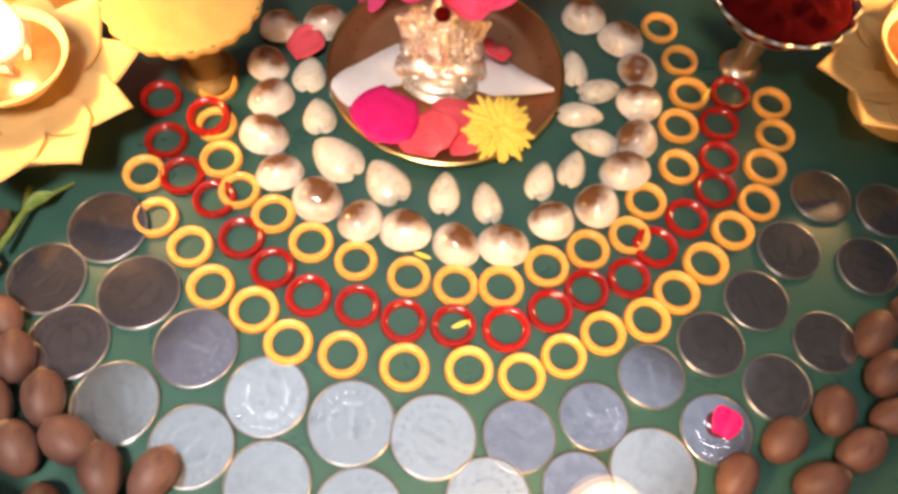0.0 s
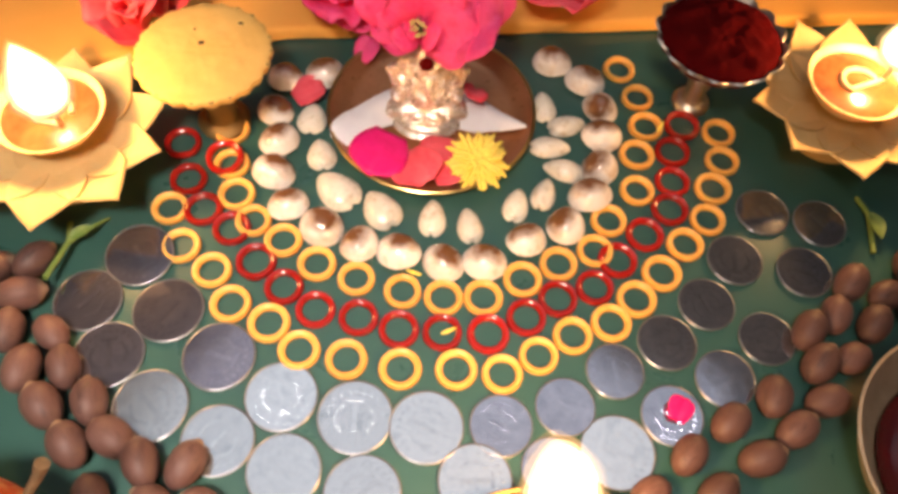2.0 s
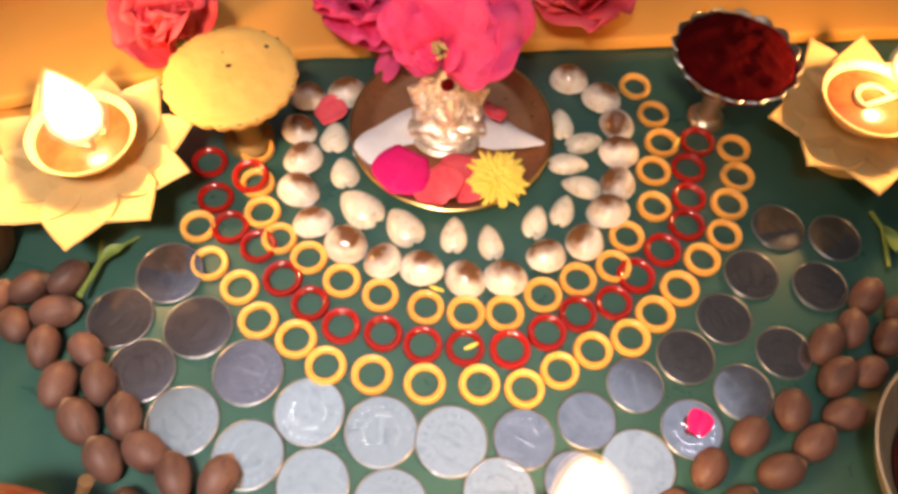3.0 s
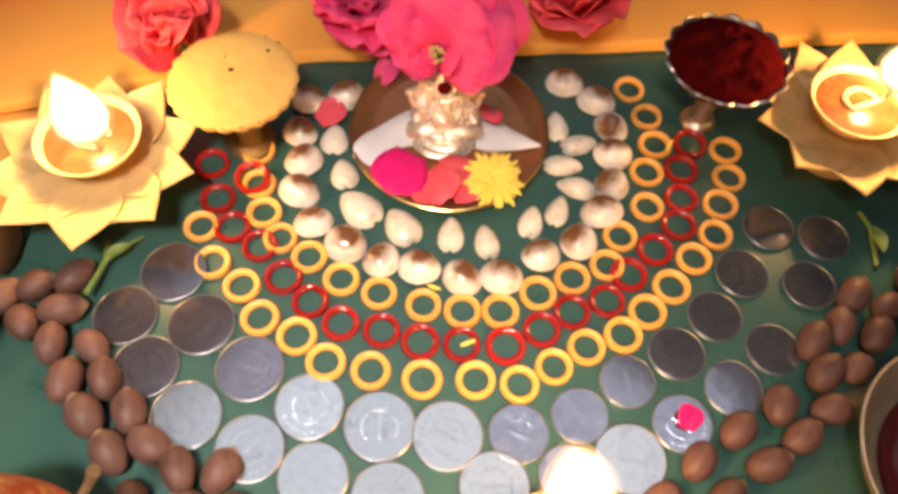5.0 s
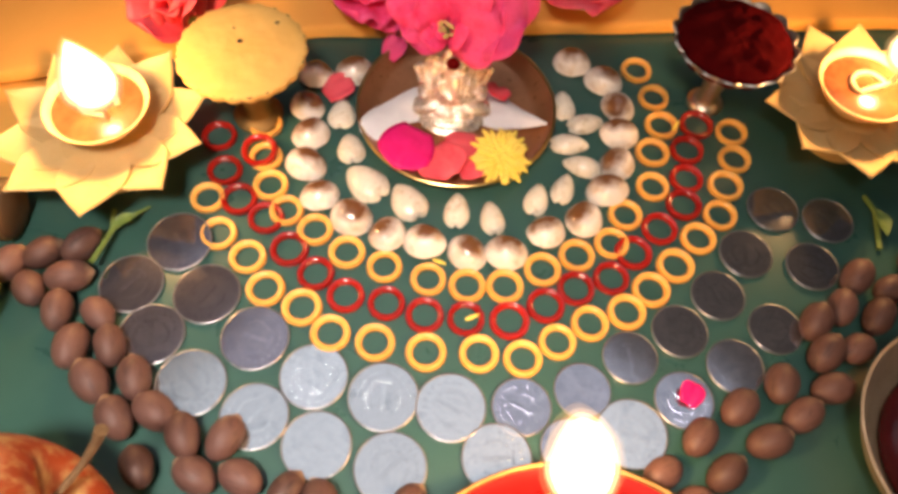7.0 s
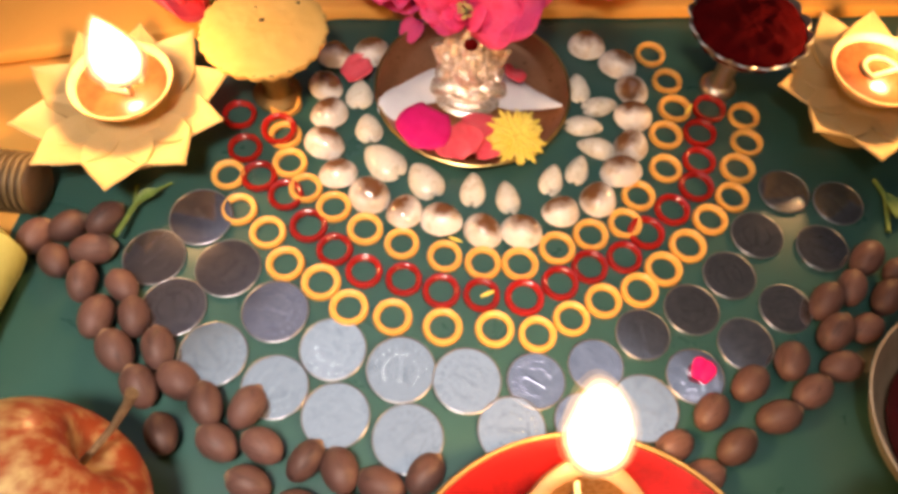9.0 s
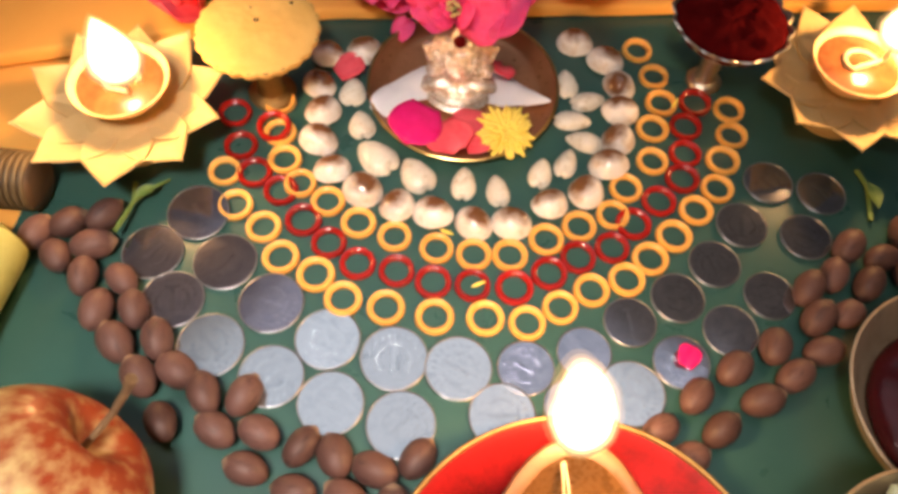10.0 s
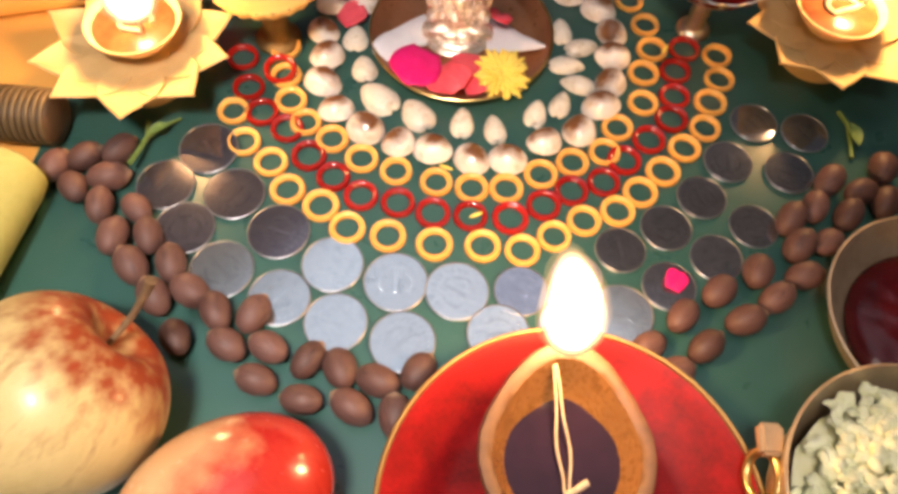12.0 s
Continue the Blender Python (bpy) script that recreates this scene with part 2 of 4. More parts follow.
M_APPLE_RED = masked(material("red_apple_skin", [(0.28, 0.010, 0.009), (0.44, 0.035, 0.022), (0.35, 0.016, 0.012)], 0.25, scale=60, fine=420, stretch=(1, 1, 0.35), bump=0.05, spec=0.5, coat=0.3),
                     (0.62, 0.36, 0.17), 2, -0.016, -0.026, wobble=0.012, scale=60)
M_STALK = material("dry_stalk", [(0.035, 0.018, 0.010), (0.26, 0.17, 0.085)], 0.55, scale=160, fine=900, bump=0.3)
M_BANANA = material("banana_skin", [(0.34, 0.36, 0.09), (0.48, 0.49, 0.16), (0.41, 0.43, 0.12)], 0.55, scale=60, fine=260, stretch=(1, 1, 1), bump=0.1, spec=0.4)
M_FLAME = [glowing("flame_" + n, c, p) for n, c, p in (("veil", (1.0, 0.58, 0.22), 0.10), ("edge", (1.0, 0.64, 0.26), 0.20), ("mantle", (1.0, 0.72, 0.34), 0.50),
                                                          ("body", (1.0, 0.80, 0.45), 1.2), ("core", (1.0, 0.84, 0.52), 3.5))]
M_DIFFUSER = glowing("unseen_panel_diffuser", (0.80, 0.91, 1.0), 0.90, clear=False)
M_BULB = glowing("bulb_glass", (0.95, 0.97, 1.0), 12.0, clear=False)


# ---- mesh helpers ----
def mesh_object(name, bm, mat, smooth=True, sharp=48):
    bmesh.ops.recalc_face_normals(bm, faces=bm.faces)
    me = bpy.data.meshes.new(name)
    bm.to_mesh(me)
    bm.free()
    if smooth:
        for p in me.polygons:
            p.use_smooth = True
    me.materials.append(mat)
    if smooth:
        me.set_sharp_from_angle(angle=radians(sharp))
    return new(name, me)


def part(name, bm, mat, parent, label="", smooth=True):
    ob = mesh_object(name, bm, mat, smooth)
    ob.parent = parent
    return tagged(ob, label)


def thing(name, at, label, category, group="", turn=0.0):
    ob = new(name)
    ob.matrix_basis = pose(*at, 0, 0, turn)
    ob.empty_display_size = 0.01
    return tagged(ob, label, category, group)


def lathe(profile, n=48, wave=None, bm=None, at=(0, 0, 0)):
    """Turn (radius, height) pairs round z; wave(angle, i) scales the radius and lifts the height."""
    bm = bm or bmesh.new()
    rings = []
    for i, (r, z) in enumerate(profile):
        if r < 1e-6:
            rings.append([bm.verts.new((at[0], at[1], at[2] + z))])
            continue
        row = []
        for k in range(n):
            a = 2 * math.pi * k / n
            s, dz = wave(a, i) if wave else (1, 0)
            row.append(bm.verts.new((at[0] + r * s * math.cos(a), at[1] + r * s * math.sin(a), at[2] + z + dz)))
        rings.append(row)
    for a, b in zip(rings, rings[1:]):
        for k in range(n):
            j = (k + 1) % n
            if len(a) == 1 and len(b) == 1:
                continue
            if len(a) == 1:
                bm.faces.new((a[0], b[j], b[k]))
            elif len(b) == 1:
                bm.faces.new((a[k], a[j], b[0]))
            else:
                bm.faces.new((a[k], a[j], b[j], b[k]))
    return bm


def tube(points, radii, n=8, bm=None):
    """A round rod along points."""
    bm = bm or bmesh.new()
    rows = []
    pts = [Vector(p) for p in points]
    for i, p in enumerate(pts):
        d = (pts[min(i + 1, len(pts) - 1)] - pts[max(i - 1, 0)]).normalized()
        q = d.to_track_quat("Z", "Y").to_matrix()
        r = radii[i] if isinstance(radii, (list, tuple)) else radii
        rows.append([bm.verts.new(p + q @ Vector((r * math.cos(2 * math.pi * k / n), r * math.sin(2 * math.pi * k / n), 0))) for k in range(n)])
    for a, b in zip(rows, rows[1:]):
        for k in range(n):
            bm.faces.new((a[k], a[(k + 1) % n], b[(k + 1) % n], b[k]))
    bm.faces.new(rows[0][::-1])
    bm.faces.new(rows[-1])
    return bm


def slab(corners, z0, z1, bm=None):
    bm = bm or bmesh.new()
    lo = [bm.verts.new((x, y, z0)) for x, y in corners]
    hi = [bm.verts.new((x, y, z1)) for x, y in corners]
    bm.faces.new(lo[::-1])
    bm.faces.new(hi)
    for k in range(len(corners)):
        j = (k + 1) % len(corners)
        bm.faces.new((lo[k], lo[j], hi[j], hi[k]))
    return bm


def box(x0, y0, z0, x1, y1, z1, bm=None, bevel=0.0):
    bm = slab([(x0, y0), (x1, y0), (x1, y1), (x0, y1)], z0, z1, bm)
    if bevel:
        bmesh.ops.bevel(bm, geom=bm.edges[:], offset=bevel, segments=2, affect="EDGES")
    return bm


def sheet(fn, nu, nv, thick, bm=None):
    """A closed curved leaf: fn(u, v) over the unit square, thickened downwards."""
    bm = bm or bmesh.new()
    g = [[bm.verts.new(fn(i / nu, j / nv)) for j in range(nv + 1)] for i in range(nu + 1)]
    fs = [bm.faces.new((g[i][j], g[i + 1][j], g[i + 1][j + 1], g[i][j + 1])) for i in range(nu) for j in range(nv)]
    bmesh.ops.recalc_face_normals(bm, faces=fs)
    bmesh.ops.solidify(bm, geom=fs, thickness=thick)
    return bm


def add_ball(bm, place, n=10, m=6):
    """Add a small ball of n by m faces, each point set by place(unit vector)."""
    rows = [[bm.verts.new(place(Vector((math.sin(math.pi * j / m) * math.cos(2 * math.pi * k / n), math.sin(math.pi * j / m) * math.sin(2 * math.pi * k / n), math.cos(math.pi * j / m))))) for k in range(n)] for j in range(1, m)]
    top, low = bm.verts.new(place(Vector((0, 0, 1)))), bm.verts.new(place(Vector((0, 0, -1))))
    for k in range(n):
        q = (k + 1) % n
        bm.faces.new((top, rows[0][k], rows[0][q]))
        bm.faces.new((low, rows[-1][q], rows[-1][k]))
        for a, b in zip(rows, rows[1:]):
            bm.faces.new((a[k], b[k], b[q], a[q]))


def blob(radii, n=20, m=12, shape=None):
    """A closed round body; shape(unit vector) returns the scaled point."""
    bm = bmesh.new()
    bmesh.ops.create_uvsphere(bm, u_segments=n, v_segments=m, radius=1.0)
    for v in bm.verts:
        p = Vector((v.co.x * radii[0], v.co.y * radii[1], v.co.z * radii[2]))
        v.co = shape(v.co.copy(), p) if shape else p
    return bm


# ---- the room and its supports ----
X0, X1, Y0, Y1 = -1.5, 1.5, -1.2, 1.4
tagged(mesh_object("floor", box(X0, Y0, FLOOR_Z - 0.1, X1, Y1, FLOOR_Z), M_FLOOR, False), "beige stone tile floor", "floor", kind="structure")
tagged(mesh_object("ceiling", box(X0, Y0, CEILING_Z, X1, Y1, CEILING_Z + 0.1), M_CEIL, False), "plain off-white ceiling", "ceiling", kind="structure")
for nm, b in (("wall_north", (X0 - 0.1, Y1, X1 + 0.1, Y1 + 0.1)), ("wall_south", (X0 - 0.1, Y0 - 0.1, X1 + 0.1, Y0)),
              ("wall_west", (X0 - 0.1, Y0, X0, Y1)), ("wall_east", (X1, Y0, X1 + 0.1, Y1))):
    tagged(mesh_object(nm, box(b[0], b[1], FLOOR_Z - 0.1, b[2], b[3], CEILING_Z + 0.1), M_WALL, False), "plain pale painted room wall", "wall", kind="structure")

# Unseen panel added overhead, sized and turned to fit the coins' bright reflections.
unseen_panel = thing("ceiling_panel_lamp", (*PANEL_AT, CEILING_Z), "large unseen white ceiling panel, softly lit, added for coins to mirror", "lamp", turn=-34)
part("frame", box(-0.62, -0.57, -0.03, 0.76, 0.63, 0, bevel=0.004), M_CEIL, unseen_panel, smooth=False)
part("diffuser", box(-0.60, -0.55, -0.036, 0.74, 0.61, -0.031), M_DIFFUSER, unseen_panel, "lit white diffuser", smooth=False)

# Shade, bulb and cord are made up to carry the added light.
pendant_lamp = thing("pendant_lamp", ADDED_PENDANT_AT, "added unseen pendant lamp with a small white metal shade", "lamp")
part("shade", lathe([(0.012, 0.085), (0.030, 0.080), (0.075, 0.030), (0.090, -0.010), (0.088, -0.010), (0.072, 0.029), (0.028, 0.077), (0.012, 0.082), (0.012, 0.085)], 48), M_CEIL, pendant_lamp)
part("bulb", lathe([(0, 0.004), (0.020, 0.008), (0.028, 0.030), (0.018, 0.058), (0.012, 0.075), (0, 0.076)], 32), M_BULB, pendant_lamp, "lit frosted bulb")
part("cord", tube([(0, 0, 0.08), (0, 0, 0.6), (0, 0, CEILING_Z - ADDED_PENDANT_AT[2])], 0.003, 8), M_CHAR, pendant_lamp, "black hanging cord")

low_table = thing("low_table", (0, 0, FLOOR_Z), "low dark wooden altar table under the cloth", "table")
part("tabletop", box(-0.46, -0.40, 0.355, 0.46, 0.46, 0.395, bevel=0.004), M_WOOD, low_table, smooth=False)
for x in (-0.42, 0.38):
    for y in (-0.36, 0.38):
        part("leg", box(x, y, 0, x + 0.04, y + 0.04, 0.355, bevel=0.003), M_WOOD, low_table, smooth=False)


def cloth_height(x, y):
    return -0.0031 + 0.0009 * noise.noise((x * 18, y * 18, 0.3)) + 0.0004 * noise.noise((x * 60, y * 55, 2.0))


tagged(mesh_object("orange_cloth", sheet(lambda u, v: (-0.455 + 0.91 * u, -0.395 + 0.85 * v, cloth_height(-0.455 + 0.91 * u, -0.395 + 0.85 * v)), 90, 90, 0.0008), M_ORANGE),
       "plain orange cotton cloth spread over the low table", "cloth")
# the green sheet: its far edge runs under the folded cloth
tagged(mesh_object("green_mat", slab([(-0.190, -0.36), (0.42, -0.36), (0.42, 0.345), (-0.070, 0.270), (-0.1795, 0.240), (-0.1760, 0.143), (-0.182, 0.050)], -0.0017, 0.0), M_MAT, False),
       "glossy dark green mat under the whole arrangement", "mat")


def fold_edge(x):
    """The front edge of the folded cloth."""
    return 0.2507 + 0.147 * (x + 0.069) if x > -0.069 else 0.2507 + 0.33 * (x + 0.069)


def fold_point(u, v):
    x = -0.452 + 0.904 * u
    y0 = fold_edge(x) + 0.0015 * noise.noise((x * 30, 1.7, 0))
    y = y0 + (0.452 - y0) * v ** 1.6
    lip = 1 - math.exp(-v * 60)
    return (x, y, 0.0012 + 0.0062 * lip + 0.0016 * noise.noise((x * 16, y * 16, 4.0)) * lip)


tagged(mesh_object("folded_cloth", sheet(fold_point, 110, 40, 0.0008), M_ORANGE), "orange cloth folded over behind the green mat", "cloth")

# ---- plastic rings laid in three arcs ----
OUTER = [(-0.0963, 0.1548), (-0.0878, 0.138), (-0.0737, 0.1284), (-0.0637, 0.1149), (-0.048, 0.1084), (-0.0352, 0.0986), (-0.0175, 0.0965),
         (0.0025, 0.0945), (0.0229, 0.0959), (0.0398, 0.0955), (0.0531, 0.1038), (0.0659, 0.113), (0.0807, 0.1195), (0.091, 0.1305),
         (0.1017, 0.1428), (0.1122, 0.157), (0.1227, 0.1699), (0.1265, 0.1857), (0.132, 0.2007), (0.132, 0.216)]
INNER = [(-0.08, 0.1963), (-0.0763, 0.1785), (-0.0714, 0.164), (-0.0622, 0.152), (-0.0488, 0.1441), (-0.0341, 0.1349), (-0.018, 0.1298),
         (0.0003, 0.1259), (0.0162, 0.1246), (0.0314, 0.1259), (0.0465, 0.1352), (0.0606, 0.1433), (0.0753, 0.1507), (0.0814, 0.1655),
         (0.0939, 0.1816), (0.0948, 0.2004), (0.0996, 0.2164), (0.0968, 0.2328), (0.0891, 0.249)]
REDS = [(-0.099, 0.1875), (-0.0924, 0.1695), (-0.0832, 0.1557), (-0.0701, 0.1477), (-0.0577, 0.1338), (-0.0451, 0.1238), (-0.0317, 0.1153),
        (-0.0152, 0.1135), (0.0004, 0.11), (0.0167, 0.1101), (0.034, 0.111), (0.0482, 0.1191), (0.0603, 0.128), (0.0748, 0.1342),
        (0.0843, 0.1472), (0.096, 0.1602), (0.1072, 0.1736), (0.1093, 0.1876), (0.1106, 0.2036), (0.116, 0.2187)]


def ring_mesh(name, outer, inner, high, mat):
    """A flat plastic band: rounded outside, bevelled inside."""
    o, i, h = outer, inner, high
    prof = [(i + 0.0004, 0), (o - 0.0004, 0), (o, 0.0005), (o - 0.0001, h * 0.6), (o - 0.0006, h), (o - 0.0011, h * 1.03), (i + 0.0006, h * 0.82), (i + 0.0001, h * 0.6), (i, 0.0005)]
    bm = lathe(prof + prof[:1], 40)
    bmesh.ops.remove_doubles(bm, verts=bm.verts, dist=1e-6)
    return mesh_object(name, bm, mat)


def lay_rings(model, places, label, group, size=1.0):
    rng = random.Random(len(places) * 7 + len(group))
    for k, (x, y) in enumerate(places):
        s = size * rng.uniform(0.96, 1.04)
        m = pose(x, y, 0.0001, rng.uniform(-1.2, 1.2), rng.uniform(-1.2, 1.2), rng.uniform(0, 360))
        ob = model if k == 0 else copy_thing(model, m)
        ob.matrix_basis = m @ Matrix.Diagonal((s, s, 1, 1))
        tagged(ob, label, "ring", group)


yellow_ring = ring_mesh("plastic_ring", 0.0078, 0.0050, 0.0028, M_YELLOW)
lay_rings(yellow_ring, OUTER, "small glossy yellow plastic ring on the green mat", "outer arc of yellow rings", 1.0)
inner_ring = copy_thing(yellow_ring, pose(0, 0, 0))
lay_rings(inner_ring, INNER, "small glossy yellow plastic ring beside the cowries", "inner arc of yellow rings", 0.97)
red_ring = ring_mesh("plastic_ring", 0.0080, 0.0051, 0.0026, M_RED)
lay_rings(red_ring, REDS, "small glossy red plastic ring between yellow arcs", "arc of red rings", 1.0)
leaning = copy_thing(red_ring, pose(-0.0790, 0.1800, 0.0029, 9, -6, 30))
tagged(leaning, "small red plastic ring leaning on a yellow ring", "ring", "arc of red rings")

# ---- coins ----
COINS_DIM = [(-0.1165, 0.1118), (-0.086, 0.1103), (-0.1030, 0.0912), (-0.0635, 0.0937)]
COINS_LARGE = [(-0.0833, 0.0735), (-0.0575, 0.0633),
               (-0.0385, 0.0806), (-0.0332, 0.0549), (-0.0116, 0.0752), (-0.0058, 0.0493), (0.0138, 0.0736), (0.0318, 0.0564), (0.0810, 0.0700)]
COINS_SMALL = [(0.0400, 0.0763), (0.0628, 0.0849), (0.0814, 0.1000), (0.0584, 0.0625), (0.1013, 0.0848), (0.1222, 0.1004), (0.1015, 0.1131), (0.1182, 0.1306),
               (0.1400, 0.1180), (0.1317, 0.1515), (0.1461, 0.1755), (0.1593, 0.1485), (0.1695, 0.1723)]


def coin(mat, name="coin"):
    """A coin with a raised rim, a ring of beads and plain worn relief."""
    root = new(name)
    root.empty_display_size = 0.005
    r, h = 0.013, 0.0017
    part("blank", lathe([(0, 0), (r - 0.0004, 0), (r - 0.0002, 0.0003), (r - 0.0002, h - 0.0005), (r - 0.0005, h - 0.00028), (0, h - 0.00028)], 56), mat, root)
    root.children[0].data.set_sharp_from_angle(angle=radians(20))
    part("rim", lathe([(r - 0.0003, h - 0.0012), (r, h - 0.0011), (r + 0.0001, h - 0.0002), (r - 0.0001, h), (r - 0.0003, h + 0.00004), (r - 0.0005, h - 0.00020), (r - 0.0004, h - 0.0006), (r - 0.0003, h - 0.0012)], 56), M_COIN_RIM, root, "paler worn rim")
    bm = bmesh.new()
    for a in range(11):
        t = math.radians(190 + a * 16)
        x, y = 0.0096 * math.cos(t), 0.0096 * math.sin(t)
        box(x - 0.0005, y - 0.0007, h - 0.0003, x + 0.0005, y + 0.0007, h - 0.00016, bm)
    box(-0.0008, -0.0052, h - 0.0003, 0.0010, 0.0048, h - 0.00013, bm)
    box(-0.0028, -0.0068, h - 0.0003, 0.0030, -0.0055, h - 0.00013, bm)
    for s in (-1, 1):
        for q in range(7):
            x, y = s * (0.0046 + 0.0020 * math.sin(q * 0.5)), -0.0040 + 0.0014 * q
            box(x - 0.0006, y - 0.0005, h - 0.0003, x + 0.0006, y + 0.0005, h - 0.00015, bm)
    part("relief", bm, mat, root)
    return root


def lay_coins(model, places, label, size):
    rng = random.Random(len(places))
    for k, (x, y) in enumerate(places):
        m = pose(x, y, 0.0001, rng.uniform(-1.0, 1.0), rng.uniform(-1.0, 1.0), rng.uniform(0, 360))
        ob = model if k == 0 else copy_thing(model, m)
        s = size * rng.uniform(0.97, 1.03)
        ob.matrix_basis = m @ Matrix.Diagonal((s, s, 1, 1))
        tagged(ob, label, "coin", "coins round the rings")


lay_coins(coin(M_COIN_DIM), COINS_DIM, "large steel coin, dim reflections in its colour, beside the areca nuts", 0.99)
# Tipped so that its face doesn't mirror the left flame.
leaning_coin = coin(M_COIN_DIM)
leaning_coin.matrix_basis = pose(-0.1023, 0.1322, 0.0009, 3.4, -2.5, 40)
tagged(leaning_coin, "large steel coin, dim reflections in its colour, tipped slightly on the mat", "coin", "coins round the rings")
lay_coins(coin(M_COIN), COINS_LARGE, "large worn stainless steel coin lying flat on the mat", 1.0)
lay_coins(coin(M_COIN_DARK), COINS_SMALL, "smaller steel coin, dark reflections in its colour, lying flat on the mat", 0.85)

# ---- cowrie shells ----
COWRIE_IN = [(-0.0469, 0.2059, -88, 0.95), (-0.0400, 0.1871, -75, 0.92), (-0.0307, 0.1695, -40, 1.22), (-0.0118, 0.1619, -55, 1.12), (0.0093, 0.1597, -90, 1.0),
             (0.0245, 0.1576, -78, 0.95), (0.0431, 0.1692, -100, 0.95), (0.0546, 0.1759, -105, 0.92), (0.063, 0.1889, -12, 1.0), (0.057, 0.2005, 182, 1.0),
             (0.0642, 0.213, 200, 0.98), (0.0543, 0.2227, -82, 0.98)]
COWRIE_OUT = [(-0.0449, 0.2314), (-0.0616, 0.2266), (-0.0631, 0.2079), (-0.0587, 0.192), (-0.0582, 0.1757), (-0.0494, 0.1601), (-0.0344, 0.1516),
              (-0.0184, 0.1444), (-0.0026, 0.1424), (0.0152, 0.1395), (0.0312, 0.1409), (0.0476, 0.1522), (0.0636, 0.1609), (0.0741, 0.1764),
              (0.0786, 0.1917), (0.0796, 0.2084), (0.0793, 0.2244), (0.0728, 0.2391), (0.0581, 0.2493)]


def cowrie(mat, long, wide, high, point, notch):
    """An egg-shaped shell, flat beneath, with a flared lip and a notch at its narrow end."""
    def shape(u, p):
        taper = 1 - point * (0.5 + 0.5 * u.x) ** 1.6 if point > 0 else 1
        x, y, z = p.x, p.y * taper, p.z
        z = z * 0.22 if z < 0 else z
        lip = math.exp(-(u.z / 0.22) ** 2)
        x, y = x * (1 + 0.06 * lip), y * (1 + 0.08 * lip)
        if notch and u.x < -0.80 and abs(u.y) < 0.35 and u.z < 0.5:
            x += 0.0016 * math.exp(-(u.y / 0.14) ** 2)
        z += 0.0003 * noise.noise((u.x * 2, u.y * 2, u.z * 2))
        return Vector((x, y, z + 0.22 * high))
    return mesh_object("cowrie_shell", blob((long, wide, high), 36, 22, shape), mat)


small = cowrie(M_COWRIE, 0.0086, 0.0058, 0.0045, 0.38, True)
for k, (x, y, a, s) in enumerate(COWRIE_IN):
    m = pose(x, y, 0.0, 0, 0, a + 180)
    ob = small if k == 0 else copy_thing(small, m)
    wide = 1.22 if k in (0, 1, 2, 3) else 1.0
    ob.matrix_basis = m @ Matrix.Diagonal((s, s * wide, s, 1))
    tagged(ob, "small cream cowrie shell lying beside the plate", "shell", "inner cowries")
rng = random.Random(5)
big = cowrie(M_COWRIE_B, 0.0084, 0.0076, 0.0074, 0.10, False)
for k, (x, y) in enumerate(COWRIE_OUT):
    m = pose(x, y, 0.0, rng.uniform(-8, 12), rng.uniform(-10, 10), rng.choice((0, 0, 0, 90)) + rng.uniform(-45, 45))
    ob = big if k == 0 else copy_thing(big, m)
    s = rng.uniform(0.95, 1.07)
    ob.matrix_basis = m @ Matrix.Diagonal((s, s, s, 1))
    tagged(ob, "round glossy cowrie shell with a brown back", "shell", "outer cowries")

# ---- areca nuts ----
NUTS_LEFT = [(-0.1386, 0.1242), (-0.1526, 0.1193), (-0.1393, 0.1100), (-0.1640, 0.1131), (-0.1525, 0.1035), (-0.1388, 0.0956), (-0.1232, 0.0958), (-0.1288, 0.0816),
             (-0.1150, 0.0835), (-0.1176, 0.0690), (-0.1024, 0.0719), (-0.1051, 0.0566), (-0.0913, 0.0601), (-0.0796, 0.0527), (-0.0649, 0.0532), (-0.0926, 0.0406),
             (-0.0723, 0.0395), (-0.0563, 0.0400), (-0.0584, 0.0268), (-0.0404, 0.0365), (-0.0278, 0.0343), (-0.0402, 0.0208), (-0.0128, 0.0306), (-0.0211, 0.0196),
             (0.0018, 0.0361), (-0.0047, 0.0177)]
NUTS_RIGHT = [(0.1745, 0.1424), (0.1878, 0.1384), (0.1662, 0.1281), (0.1802, 0.1253), (0.1545, 0.1205), (0.1693, 0.1106), (0.1999, 0.152), (0.1977, 0.1335),
              (0.1565, 0.1074), (0.1374, 0.0932), (0.1568, 0.0933), (0.1204, 0.0823), (0.1438, 0.0815), (0.1300, 0.0704), (0.1047, 0.0696), (0.1132, 0.0574),
              (0.0904, 0.0555), (0.1004, 0.0456)]
NUT_TURNS = [60, 40, 20, 70, 130, 100, 140, 95, 110, 130, 110, 125, 150, 120, 70, 125, 150, 155, 165, 60, 120, 175, 160, 150, 60, 100]


def nut_mesh():
    def shape(u, p):
        e = 1 + 0.06 * u.z + 0.025 * noise.noise(u * 1.7)
        return Vector((p.x * e, p.y * e, p.z * (1 + 0.03 * noise.noise(u * 2.3 + Vector((5, 0, 0)))) + (0.0006 if u.z > 0.97 else 0)))
    return mesh_object("areca_nut", blob((0.0063, 0.0063, 0.0089), 28, 20, shape), M_NUT)


